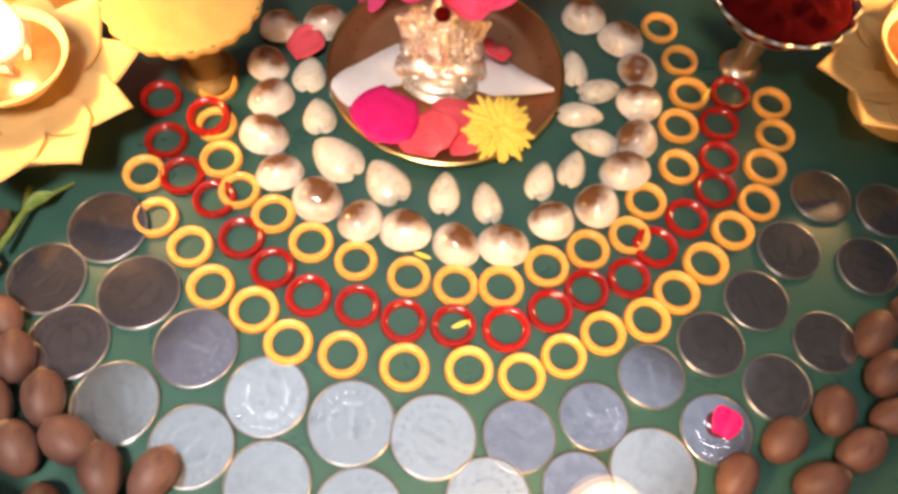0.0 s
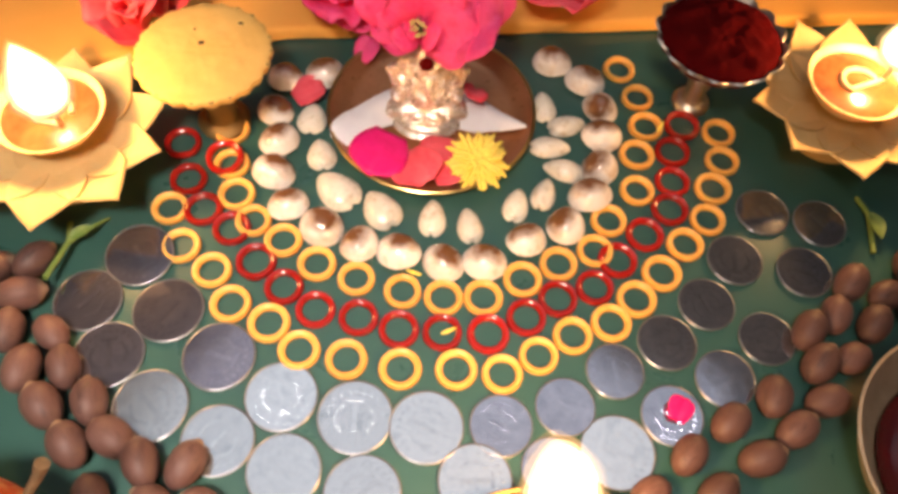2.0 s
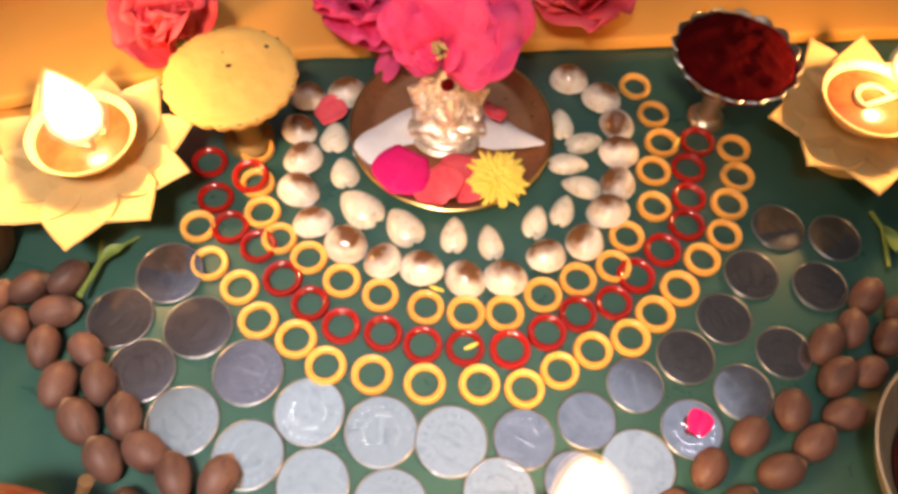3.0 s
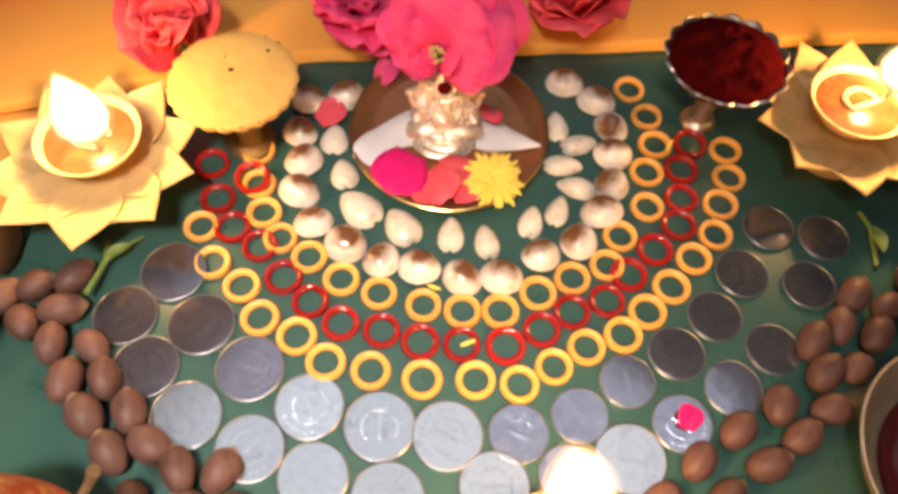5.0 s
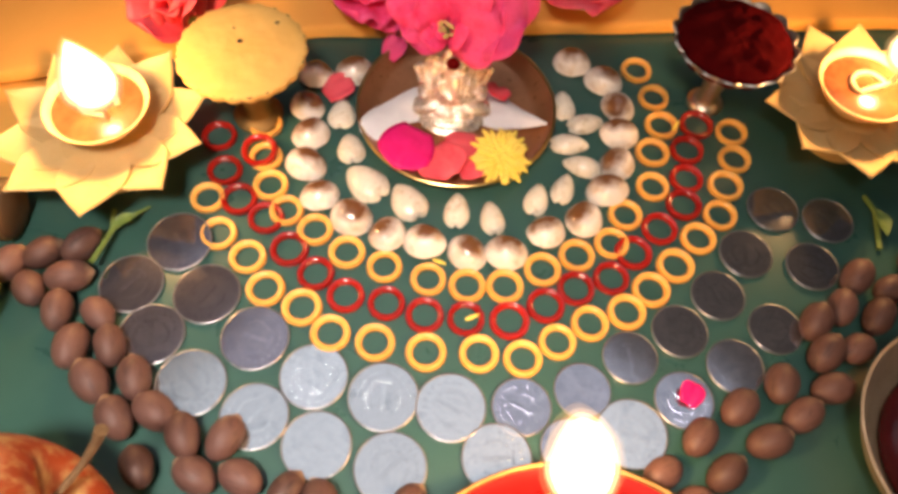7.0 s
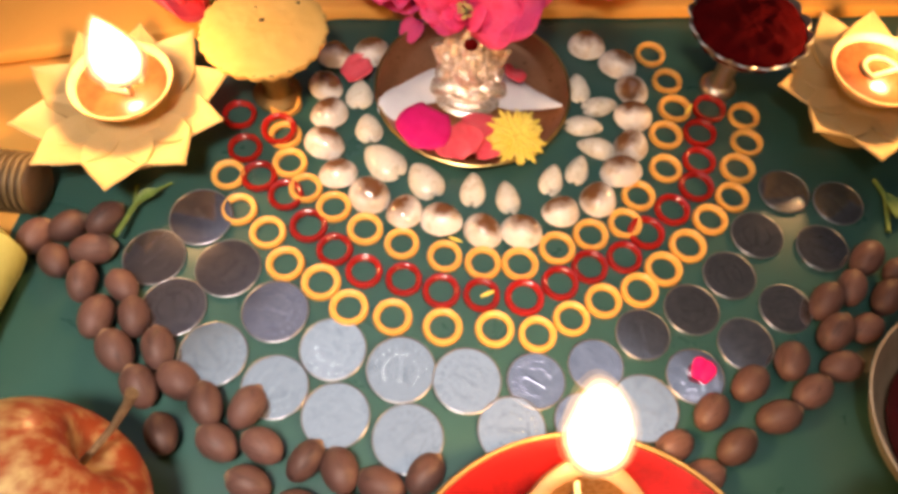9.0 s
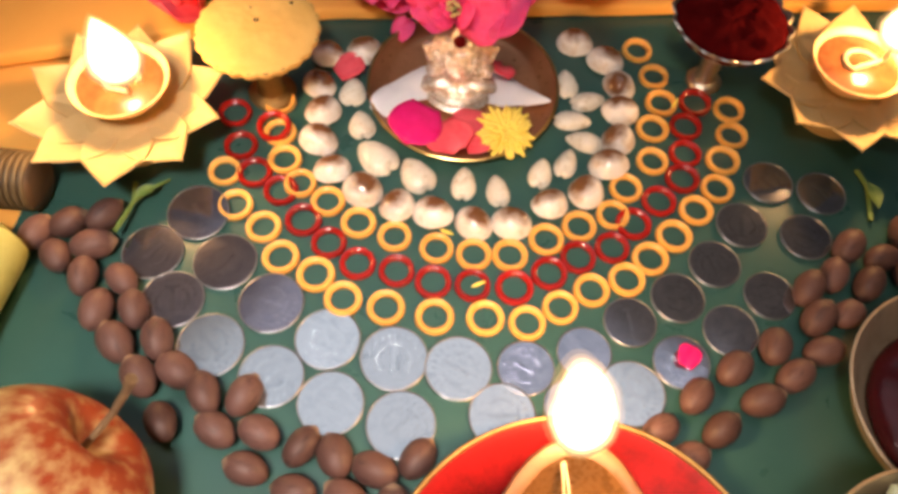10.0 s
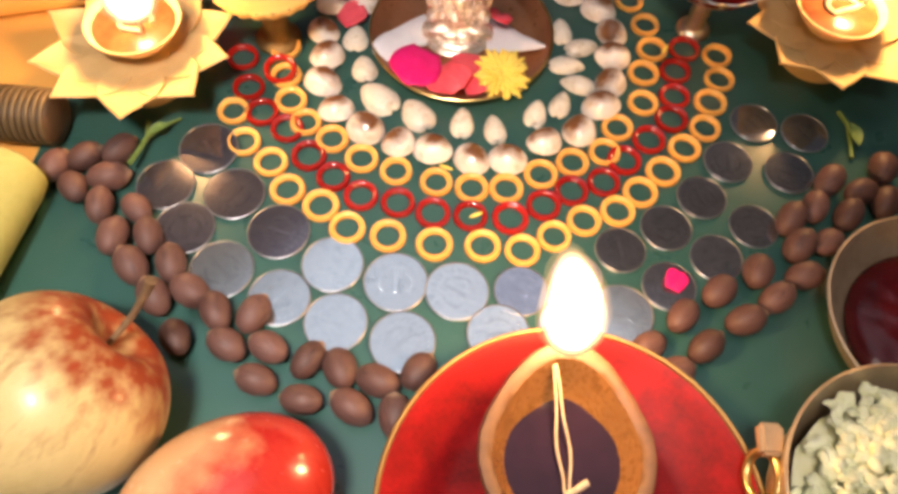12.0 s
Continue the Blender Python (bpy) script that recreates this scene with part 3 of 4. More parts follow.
nut = nut_mesh()
first = True
rng = random.Random(12)
for places, side in ((NUTS_LEFT, "left"), (NUTS_RIGHT, "right")):
    for k, (x, y) in enumerate(places):
        s = rng.uniform(0.93, 1.06) * (1.0 if side == "left" else 0.95)
        turn = NUT_TURNS[k] if side == "left" else rng.uniform(10, 80)
        m = pose(x, y, 0.0063 * s, 90 + rng.uniform(-14, 14), rng.uniform(0, 20), turn + 90)
        ob = nut if first else copy_thing(nut, m)
        first = False
        w = rng.uniform(0.94, 1.05)
        ob.matrix_basis = m @ Matrix.Diagonal((s * w, s, s, 1))
        tagged(ob, "brown oval areca nut with faint streaks on the mat", "nut", "row of areca nuts")


# ---- copper plate with the figurine ----
PLATE = (0.0047, 0.2128)
plate = tagged(mesh_object("copper_plate", lathe([(0, 0), (0.036, 0), (0.040, 0.0012), (0.0445, 0.0060), (0.0449, 0.0068), (0.0441, 0.0070), (0.0432, 0.0062), (0.0385, 0.0022), (0.035, 0.0014), (0, 0.0013)], 72), M_COPPER),
               "small round polished copper plate with a raised rim", "plate")
plate.location = (*PLATE, 0.0)
part("rim", lathe([(0.0445, 0.0060), (0.0453, 0.0066), (0.0453, 0.0073), (0.0446, 0.0077), (0.0439, 0.0073), (0.0440, 0.0066), (0.0445, 0.0060)], 72), M_BRASS, plate, "thin pale gold rim")


def figurine():
    """A seated figure as one plain mesh of rounded masses."""
    bm = bmesh.new()

    def lump(c, r, turn=0.0):
        m = pose(*c, 0, turn, 0) @ Matrix.Diagonal((*r, 1))
        add_ball(bm, lambda u: m @ u, 16, 10)
    lathe([(0, 0), (0.0165, 0), (0.0172, 0.002), (0.015, 0.004), (0.0155, 0.006), (0.014, 0.0075), (0, 0.0078)], 32, bm=bm)
    for s in (-1, 1):
        lump((s * 0.0090, -0.0040, 0.0105), (0.0085, 0.0060, 0.0042), s * 12)
        lump((s * 0.0030, -0.0082, 0.0098), (0.0060, 0.0040, 0.0030))
        lump((s * 0.0092, 0.0010, 0.0225), (0.0036, 0.0036, 0.0062), s * 35)
        lump((s * 0.0125, -0.0030, 0.0185), (0.0030, 0.0052, 0.0030))
        lump((s * 0.0130, 0.0020, 0.0270), (0.0026, 0.0026, 0.0055), s * -20)
        lump((s * 0.0142, 0.0010, 0.0300), (0.0022, 0.0020, 0.0030))
        lump((s * 0.0078, 0.0020, 0.0320), (0.0046, 0.0018, 0.0050), s * 20)
        lump((s * 0.0150, -0.0060, 0.0085), (0.0026, 0.0026, 0.0034))
    lump((0, -0.0020, 0.0170), (0.0082, 0.0076, 0.0078))
    lump((0, 0.0005, 0.0240), (0.0078, 0.0060, 0.0060))
    lump((0, -0.0005, 0.0315), (0.0052, 0.0052, 0.0056))
    tube([(0, -0.0050, 0.0310), (0.0004, -0.0072, 0.0270), (0.0012, -0.0086, 0.0225), (0.0034, -0.0092, 0.0190), (0.0052, -0.0084, 0.0180)], [0.0026, 0.0024, 0.0020, 0.0017, 0.0013], 10, bm)
    lathe([(0, 0.0330), (0.0050, 0.0335), (0.0054, 0.0350), (0.0058, 0.0362), (0.0046, 0.0378), (0.0048, 0.0390), (0.0036, 0.0415), (0.0025, 0.0440), (0.0014, 0.0460), (0, 0.0472)], 20, bm=bm)
    for k in range(14):
        a = math.pi * k / 13
        lump((0.0068 * math.cos(a), -0.0058 - 0.0028 * math.sin(a), 0.0262 - 0.0070 * math.sin(a)), (0.0011, 0.0011, 0.0011))
    for s in (-1, 1):
        tube([(s * 0.0060, 0.0, 0.0262), (s * 0.0105, -0.0012, 0.0232), (s * 0.0138, -0.0020, 0.0252), (s * 0.0152, -0.0016, 0.0305)], [0.0026, 0.0022, 0.0019, 0.0014], 10, bm)
        lump((s * 0.0156, -0.0016, 0.0322), (0.0019, 0.0016, 0.0022))
    r = random.Random(6)
    for k in range(260):
        a, z = r.uniform(math.pi, 2 * math.pi), r.uniform(0.004, 0.036)
        wide = 0.0165 - 0.27 * z if z > 0.010 else 0.0160
        s = r.uniform(0.0005, 0.0011)
        lump((wide * math.cos(a), 0.62 * wide * math.sin(a), z), (s, s, s * r.uniform(0.8, 1.8)))
    ob = mesh_object("figurine", bm, M_IDOL)
    weld = ob.modifiers.new("weld", "REMESH")
    weld.mode, weld.voxel_size, weld.use_smooth_shade = "VOXEL", 0.0005, False
    return ob


idol = tagged(figurine(), "small shiny silver and gold seated figurine on the plate", "figurine")
idol.matrix_basis = pose(0.0024, 0.2140, 0.0014, -2, 0, 4) @ Matrix.Diagonal((1.0, 1.0, 0.87, 1))
spot = tagged(mesh_object("red_mark", blob((0.0032, 0.0014, 0.0030), 14, 8), M_VERM), "dark red powder mark on the figurine's forehead", "mark")
spot.matrix_basis = pose(0.0020, 0.2100, 0.0362, -15, 0, 0)


def bend(x, stops):
    """Straight runs between (x, value) stops."""
    for (x0, a0), (x1, a1) in zip(stops, stops[1:]):
        if x <= x1:
            return a0 + (a1 - a0) * (x - x0) / (x1 - x0)
    return stops[-1][1]


def cotton_point(u, v):
    """A crescent of white cotton: rounded at one end, drawn to a point at the other, arched behind the figurine."""
    x = -0.0415 + 0.083 * u
    mid = bend(x, ((-0.042, -0.016), (-0.030, -0.010), (-0.020, 0.001), (0.0, 0.006), (0.020, 0.001), (0.042, -0.0055)))
    half = bend(x, ((-0.042, 0.003), (-0.038, 0.0085), (-0.030, 0.0120), (-0.020, 0.0105), (0.020, 0.0100), (0.042, 0.0004)))
    y = mid + half * (2 * v - 1)
    lift = bend(abs(x), ((0, 0.0024), (0.030, 0.0034), (0.036, 0.0046), (0.043, 0.0068)))
    return (x, y, lift + 0.0032 * math.sin(math.pi * v) * min(1, half / 0.008) + 0.0010 * noise.noise((x * 90, y * 90, 1)))


cotton = tagged(mesh_object("cotton_wad", sheet(cotton_point, 40, 10, 0.0018), M_WHITE), "white cotton crescent laid in the copper plate", "cotton")
cotton.matrix_basis = pose(PLATE[0], PLATE[1], 0.0004)


# ---- flowers ----
def petal_mesh(name, long, wide, curl, ruffle, seed, mat):
    def fn(u, v):
        s = 2 * v - 1
        half = wide * (0.22 + 0.78 * math.sin(math.pi * min(1.0, 0.12 + 0.62 * u)) ** 0.8) * (1.0 if u < 0.8 else 1 - 0.35 * ((u - 0.8) / 0.2) ** 2 * (0.6 + 0.4 * abs(s)))
        r = long * u * (1 - 0.06 * s * s * u)
        up = curl * math.sin(1.9 * u) * long * 0.55 + 0.16 * wide * s * s * u
        up += ruffle * u * u * math.sin(3.1 * s * (1 + 0.3 * seed) + seed * 2.3) + ruffle * 0.8 * noise.noise((u * 3, s * 3, seed * 3.7))
        return (r, half * s, up)
    bm = sheet(fn, 9, 10, 0.0004)
    bmesh.ops.recalc_face_normals(bm, faces=bm.faces)
    me = bpy.data.meshes.new(name)
    bm.to_mesh(me)
    bm.free()
    for p in me.polygons:
        p.use_smooth = True
    me.materials.append(mat)
    return me


PETALS = {m.name: [petal_mesh("petal", 0.024, 0.0150, c, 0.0024, s, m) for s, c in ((1, 0.35), (2, 0.6), (3, 0.85), (4, 0.5))] for m in (M_PINK, M_CORAL)}


def rose(at, tilt, turn, size, mat, label, layers=((9, 8, 1.0), (8, 30, 0.88), (7, 52, 0.68), (5, 72, 0.46)), seed=1, stub=True, gap=None, reach=None):
    root = new("rose")
    root.empty_display_size = 0.01
    root.matrix_basis = pose(*at, *tilt, turn) @ Matrix.Scale(size, 4)
    tagged(root, label, "flower")
    r = random.Random(seed)
    for n, lift, scale in layers:
        off = r.uniform(0, 360)
        for k in range(n):
            mesh, way = PETALS[mat.name][r.randrange(4)], (off + 360 * k / n) % 360
            if gap and abs((way - gap[0] + 180) % 360 - 180) < gap[1]:
                continue
            p = new("petal", mesh)
            s = scale * r.uniform(0.88, 1.1) * (bend(way, reach) if reach else 1)
            p.matrix_basis = pose(0, 0, 0, 0, 0, off + 360 * k / n + r.uniform(-9, 9)) @ pose(0.0012, 0, 0.001 + lift * 0.00003, r.uniform(-14, 14), -lift + r.uniform(-8, 8), 0) @ Matrix.Scale(s, 4)
            p.parent = root
    if stub:
        part("calyx", tube([(0, 0, -0.006), (0, 0, -0.002), (0, 0, 0.001)], [0.0018, 0.0030, 0.0036], 10), M_LEAF, root, "green calyx")
    return root


def loose_petal(at, turn, size, mat, label, seed=1, tilt=(0, 0)):
    """One fallen petal, cupped, lying on its support."""
    me = petal_mesh("loose_petal", 0.020, 0.0105, 0.30, 0.0010, seed, mat)
    ob = new("loose_petal", me)
    ob.matrix_basis = pose(*at, *tilt, turn) @ pose(-0.010 * size, 0, 0) @ Matrix.Scale(size, 4)
    return tagged(ob, label, "petal")


crown_rose = rose((-0.0016, 0.2225, 0.0440), (40, 0), 0, 0.92, M_PINK, "large open pink rose resting on the figurine's head", ((10, 6, 1.12), (9, 22, 0.95), (7, 40, 0.62)), seed=4, gap=(276, 72),
                  reach=((0, 1.25), (70, 1.50), (105, 1.20), (140, 0.72), (180, 0.62), (225, 0.66), (320, 0.66), (345, 0.95), (360, 1.25)))
tuft = bmesh.new()
tuft_rng = random.Random(2)
for k in range(26):
    a, d = tuft_rng.uniform(0, 6.28), 0.0042 * math.sqrt(tuft_rng.random())
    x, y = d * math.cos(a), d * math.sin(a)
    tube([(x * 0.5, y * 0.5, 0.001), (x, y, 0.006), (x * 1.2, y * 1.2, 0.0085)], [0.0004, 0.0004, 0.0009], 6, tuft)
part("stamens", tuft, M_STAMEN, crown_rose, "tuft of yellow-green stamens")
BUD = ((5, 38, 1.0), (4, 56, 0.92), (3, 70, 0.74))
OPEN = ((7, 8, 1.0), (6, 28, 0.90), (5, 50, 0.68))
rose((-0.1235, 0.2440, 0.0170), (14, -8), 30, 1.16, M_CORAL, "half-closed coral red rose lying on the orange cloth", BUD, seed=7)
rose((-0.0480, 0.2700, 0.0140), (16, 4), 80, 1.14, M_PINK, "open pink rose lying on the orange cloth", OPEN, seed=9)
rose((0.0620, 0.2820, 0.0140), (14, 4), 200, 1.06, M_CORAL, "coral pink rose lying on the orange cloth", OPEN, seed=12)
rose((-0.2150, 0.2900, 0.0130), (10, 0), 140, 1.0, M_PINK, "pink rose lying on the orange cloth behind the lamp", OPEN, seed=15)

loose_petal((-0.0150, 0.1850, 0.0070), 250, 1.15, M_MAGENTA, "magenta rose petal lying in the copper plate", 2, (-10, 8))
loose_petal((0.0010, 0.1790, 0.0070), 300, 1.05, M_CORAL, "coral rose petal lying in the copper plate", 3, (10, -4))
loose_petal((0.0100, 0.1890, 0.0060), 200, 0.85, M_CORAL, "crumpled coral petal lying in the copper plate", 5, (12, 14))
loose_petal((0.0140, 0.1780, 0.0062), 20, 0.55, M_CORAL, "small curled coral petal in the copper plate", 1)
loose_petal((-0.0270, 0.2430, 0.0070), 60, 0.58, M_PINK, "pink petal on the rim of the plate", 4, (0, -18))
loose_petal((0.0225, 0.2170, 0.0120), 90, 0.55, M_CORAL, "red petal beside the figurine", 2, (20, 30))
loose_petal((-0.0500, 0.2185, 0.0030), 40, 0.70, M_CORAL, "red petal lying among the cowries", 3)
loose_petal((0.1035, 0.0868, 0.0030), 70, 0.46, M_MAGENTA, "bright pink petal curled on a coin", 5, (8, 0))
for at, turn in (((0.0191, 0.1109, 0.0005), 25), ((0.0040, 0.1343, 0.0005), 170), ((0.1055, 0.2149, 0.0030), 60)):
    bit = tagged(mesh_object("petal_shred", sheet(lambda u, v: (0.006 * (u - 0.5), 0.0016 * math.sin(math.pi * (0.1 + 0.8 * u)) * (v - 0.5), 0.0006 + 0.0010 * u * u), 6, 3, 0.0003), M_MUM), "tiny yellow petal shred on the mat", "petal")
    bit.matrix_basis = pose(*at, 0, 0, turn)


def chrysanthemum(at, tilt):
    root = thing("chrysanthemum", at, "yellow chrysanthemum head lying in the copper plate", "flower")
    root.matrix_basis = pose(*at, *tilt, 0)
    r = random.Random(8)
    l = 0.0125
    model = part("floret", tube([(0.001, 0, 0), (l * 0.5, 0, 0.0006), (l * 0.85, 0, 0.0003), (l, 0, -0.0006)], [0.0007, 0.0012, 0.0012, 0.0005], 6), M_MUM, root)
    first_done = False
    for n, lift, long in ((26, 6, 1.06), (24, 22, 1.0), (20, 40, 0.86), (16, 58, 0.70), (10, 74, 0.53)):
        for k in range(n):
            ob = new("floret", model.data) if first_done else model
            first_done = True
            ob.parent = root
            ob.matrix_basis = pose(0, 0, 0.001, 0, 0, 360 * k / n + r.uniform(-6, 6)) @ pose(0, 0, 0, r.uniform(-20, 20), -lift + r.uniform(-7, 7), 0) @ Matrix.Diagonal((long * r.uniform(0.85, 1.1), 1, 1, 1))
    part("calyx", lathe([(0, -0.003), (0.004, -0.002), (0.0055, 0.001), (0, 0.002)], 16), M_LEAF, root, "green calyx")
    return root


chrysanthemum((0.0257, 0.1845, 0.0072), (14, 8))


# ---- cups of powder ----
def scalloped(n, depth, lift):
    def wave(a, i):
        s = abs(math.sin(a * n / 2))
        k = 1.0 if i in (4, 5, 6) else 0.0
        return 1 + k * depth * (s - 0.5), k * lift * (s - 0.5)
    return wave


def cup(at, foot, rim, high, mat, label, lobes=16):
    root = thing("footed_cup", (*at, 0), label, "cup")
    h = high
    part("bowl", lathe([(0.0, h * 0.60), (0.0075, h * 0.61), (rim * 0.66, h * 0.72), (rim * 0.90, h * 0.90), (rim, h - 0.0006), (rim * 1.015, h), (rim * 0.985, h + 0.0003), (rim * 0.88, h * 0.92), (rim * 0.64, h * 0.76), (0, h * 0.66)], 128, scalloped(lobes, 0.07, 0.0012)), mat, root)
    part("stem", lathe([(0, 0.004), (foot * 0.66, 0.004), (foot * 0.52, h * 0.22), (foot * 0.58, h * 0.30), (foot * 0.50, h * 0.42), (foot * 0.80, h * 0.605), (0, h * 0.606)], 32), mat, root)
    part("foot", lathe([(0, 0), (foot, 0), (foot * 1.02, 0.0015), (foot * 0.9, 0.003), (foot * 0.7, 0.0045), (0, 0.0046)], 40), mat, root)
    return root


def heap(name, at, radius, z, rise, mat, label, category, lumps, lobes=16, depth=0.0):
    prof = [(radius * 0.96, -0.003), (radius, -0.0005)] + [(radius * math.cos(q), rise * math.sin(q) ** 0.8) for q in [0.12, 0.24] + [math.acos(0.96 * (1 - j / 22)) for j in range(1, 22)]] + [(0, rise)]
    full = [(0, -0.003)] + prof

    def wave(a, i):
        d = full[i][0]
        n = noise.noise((math.cos(a) * d * 160, math.sin(a) * d * 160, z * 90)) + 0.4 * noise.noise((math.cos(a) * d * 420, math.sin(a) * d * 420, z * 50))
        edge = 1 + depth * (abs(math.sin(a * lobes / 2)) - 0.5) if i < 4 else 1
        return edge, lumps * n * (min(1, 0.3 + 0.1 * i))
    ob = tagged(mesh_object(name, lathe(full, 96, wave), mat), label, category)
    ob.location = (*at, z)
    return ob


Y_CUP, R_CUP = (-0.0845, 0.2021), (0.1212, 0.2332)
cup(Y_CUP, 0.0110, 0.0255, 0.041, M_DULL, "small footed metal cup with a scalloped rim of turmeric", 23)
cup(R_CUP, 0.0085, 0.0262, 0.042, M_STEEL, "small footed silver cup with a scalloped rim of vermilion")
heap("turmeric_powder", Y_CUP, 0.0264, 0.0412, 0.0020, M_TURM, "flat yellow heap of turmeric powder filling a cup", "powder", 0.0003, 23, 0.05)
heap("vermilion_powder", R_CUP, 0.0246, 0.0404, 0.0050, M_VERM, "dark red heap of vermilion powder in a cup", "powder", 0.0014, 16, 0.05)
for x, y, s in ((-0.0010, 0.0030, 0.0010), (0.0120, 0.0150, 0.0007), (-0.0050, 0.010, 0.0004)):
    sp = tagged(mesh_object("clove_speck", blob((0.0013 * s * 1000, 0.0009 * s * 1000, 0.0006), 10, 6), M_CHAR), "dark speck pressed into the turmeric", "speck")
    sp.matrix_basis = pose(Y_CUP[0] + x, Y_CUP[1] + y, 0.0434, 0, 0, 20)


# ---- lotus lamps ----
def flame(parent, at, high, wide, lean, top, label):
    """A flame of nested veils, each brighter than the one round it."""
    core = None
    for k in (4, 3, 2, 1, 0):
        w, h = wide * (1.20 - 0.10 * k), high * (1.06 - 0.05 * k)
        prof = [(0, 0), (w * 0.5, h * 0.03), (w * 0.85, h * 0.11), (w, h * 0.25), (w * (0.92 + 0.06 * top), h * 0.40), (w * (0.68 + 0.22 * top), h * 0.58), (w * (0.40 + 0.30 * top), h * 0.76), (w * (0.17 + 0.26 * top), h * 0.90), (0, h)]
        bm = lathe(prof, 24)
        for v in bm.verts:
            q = v.co.z / high
            wave = 1 + 0.16 * noise.noise((v.co.x * 70, v.co.y * 70, v.co.z * 50 + k)) * min(1, 2 * q)
            v.co = Vector((v.co.x * wave + lean[0] * q * q, v.co.y * wave + lean[1] * q * q, v.co.z + 0.0008 * k))
        ob = part("flame" if core is None else "flame_veil", bm, M_FLAME[k], core or parent, label if core is None else "")
        if core is None:
            core = ob
            core.location = at
    return core


def lotus_petal(long, wide):
    def fn(u, v):
        s = 2 * v - 1
        half = wide * (0.62 + 0.38 * math.sin(math.pi * min(1, u * 1.15))) if u < 0.56 else wide * (0.62 + 0.38 * math.sin(math.pi * 0.644)) * max(0.02, 1 - ((u - 0.56) / 0.44) ** 0.92)
        half *= 1 + 0.07 * math.sin(u * 9)
        return (0.010 + (long - 0.010) * u, half * s, 0.0065 * u ** 1.4 - 0.0022 * (1 - s * s) * math.sin(math.pi * u) + 0.0012 * s * s * u)
    return sheet(fn, 16, 8, 0.0009)


def lotus_lamp(centre, angles, bowl_at, flame_at, label, lean):
    root = thing("lotus_lamp", (*centre, 0), label, "oil lamp", "lotus lamps")
    part("pedestal", lathe([(0, 0), (0.017, 0), (0.0175, 0.002), (0.012, 0.006), (0.009, 0.012), (0.013, 0.0178), (0, 0.0180)], 40), M_LOTUS, root)
    part("hub", lathe([(0, 0.0165), (0.016, 0.0172), (0.018, 0.0195), (0.014, 0.0208), (0, 0.021)], 40), M_LOTUS, root)
    first_petal = None
    r = random.Random(len(angles))
    for k, a in enumerate(angles):
        m = pose(0, 0, 0.0188 + 0.0006 * (k % 2), 0, 0, a)
        if first_petal is None:
            first_petal = part("petal", lotus_petal(0.0445, 0.0140), M_LOTUS, root)
            ob = first_petal
        else:
            ob = new("petal", first_petal.data)
            ob.parent = root
        ob.matrix_basis = m @ pose(0, 0, 0, r.uniform(-3, 3), r.uniform(-2, 3), 0) @ Matrix.Scale(r.uniform(0.97, 1.03), 4)
    b = Vector((bowl_at[0] - centre[0], bowl_at[1] - centre[1], 0))
    bm = lathe([(0, 0.0208), (0.0085, 0.0208), (0.0128, 0.0242), (0.0176, 0.0300), (0.0208, 0.0346), (0.0208, 0.0353), (0.0199, 0.0351), (0.0172, 0.0312), (0.0122, 0.0256), (0, 0.0240)], 56, None, None, b)
    bowl = part("wax_bowl", bm, M_WAX, root, "shallow pale wax bowl")
    part("ghee", lathe([(0, 0.0250), (0.0120, 0.0258), (0.0180, 0.0326), (0.0174, 0.0330), (0, 0.0331)], 48, None, None, b), M_GHEE, bowl, "melted amber ghee")
    f = Vector((flame_at[0] - centre[0], flame_at[1] - centre[1], flame_at[2]))
    curl = [(b.x + 0.0085 * math.cos(q) * (1 - q / 12), b.y + 0.0085 * math.sin(q) * (1 - q / 12), 0.0336) for q in [0.5 * j for j in range(9)]]
    wick = part("wick", tube(curl + [(f.x, f.y, 0.034), (f.x, f.y, f.z + 0.003)], 0.0013, 8), M_COTTON, bowl, "curled cotton wick")
    flame(root, f, 0.028, 0.0100, lean, 0.25, "bright yellow-white flame")
    return root


lotus_lamp((-0.1390, 0.1700), (164, 202, 236, 279, 320, 353, 28, 64, 98, 131), (-0.1380, 0.1735), FLAME_LEFT, "cream lotus-shaped lamp with a burning wax bowl", (-0.004, 0.004))
lotus_lamp((0.1810, 0.2220), (113, 152, 191, 226, 264, 302, 339, 15, 50, 82), (0.1790, 0.2215), FLAME_RIGHT, "cream lotus-shaped lamp with a burning wax bowl", (0.004, 0.004))


# ---- red plate with the clay lamp ----
RED_PLATE = (0.0577, -0.0140)
red_plate = thing("red_plate", (*RED_PLATE, 0), "round red painted plate with a gold rim", "plate")
part("dish", lathe([(0, 0), (0.040, 0), (0.043, 0.002), (0.046, 0.010), (0.0642, 0.0240), (0.0642, 0.0252), (0.0600, 0.0235), (0.0450, 0.0125), (0.040, 0.0115), (0, 0.0115)], 96), M_VELVET, red_plate)
part("rim", lathe([(0.0640, 0.0238), (0.0653, 0.0246), (0.0655, 0.0256), (0.0649, 0.0264), (0.0639, 0.0260), (0.0636, 0.0250), (0.0640, 0.0238)], 96), M_DULL, red_plate, "thin gold rim")


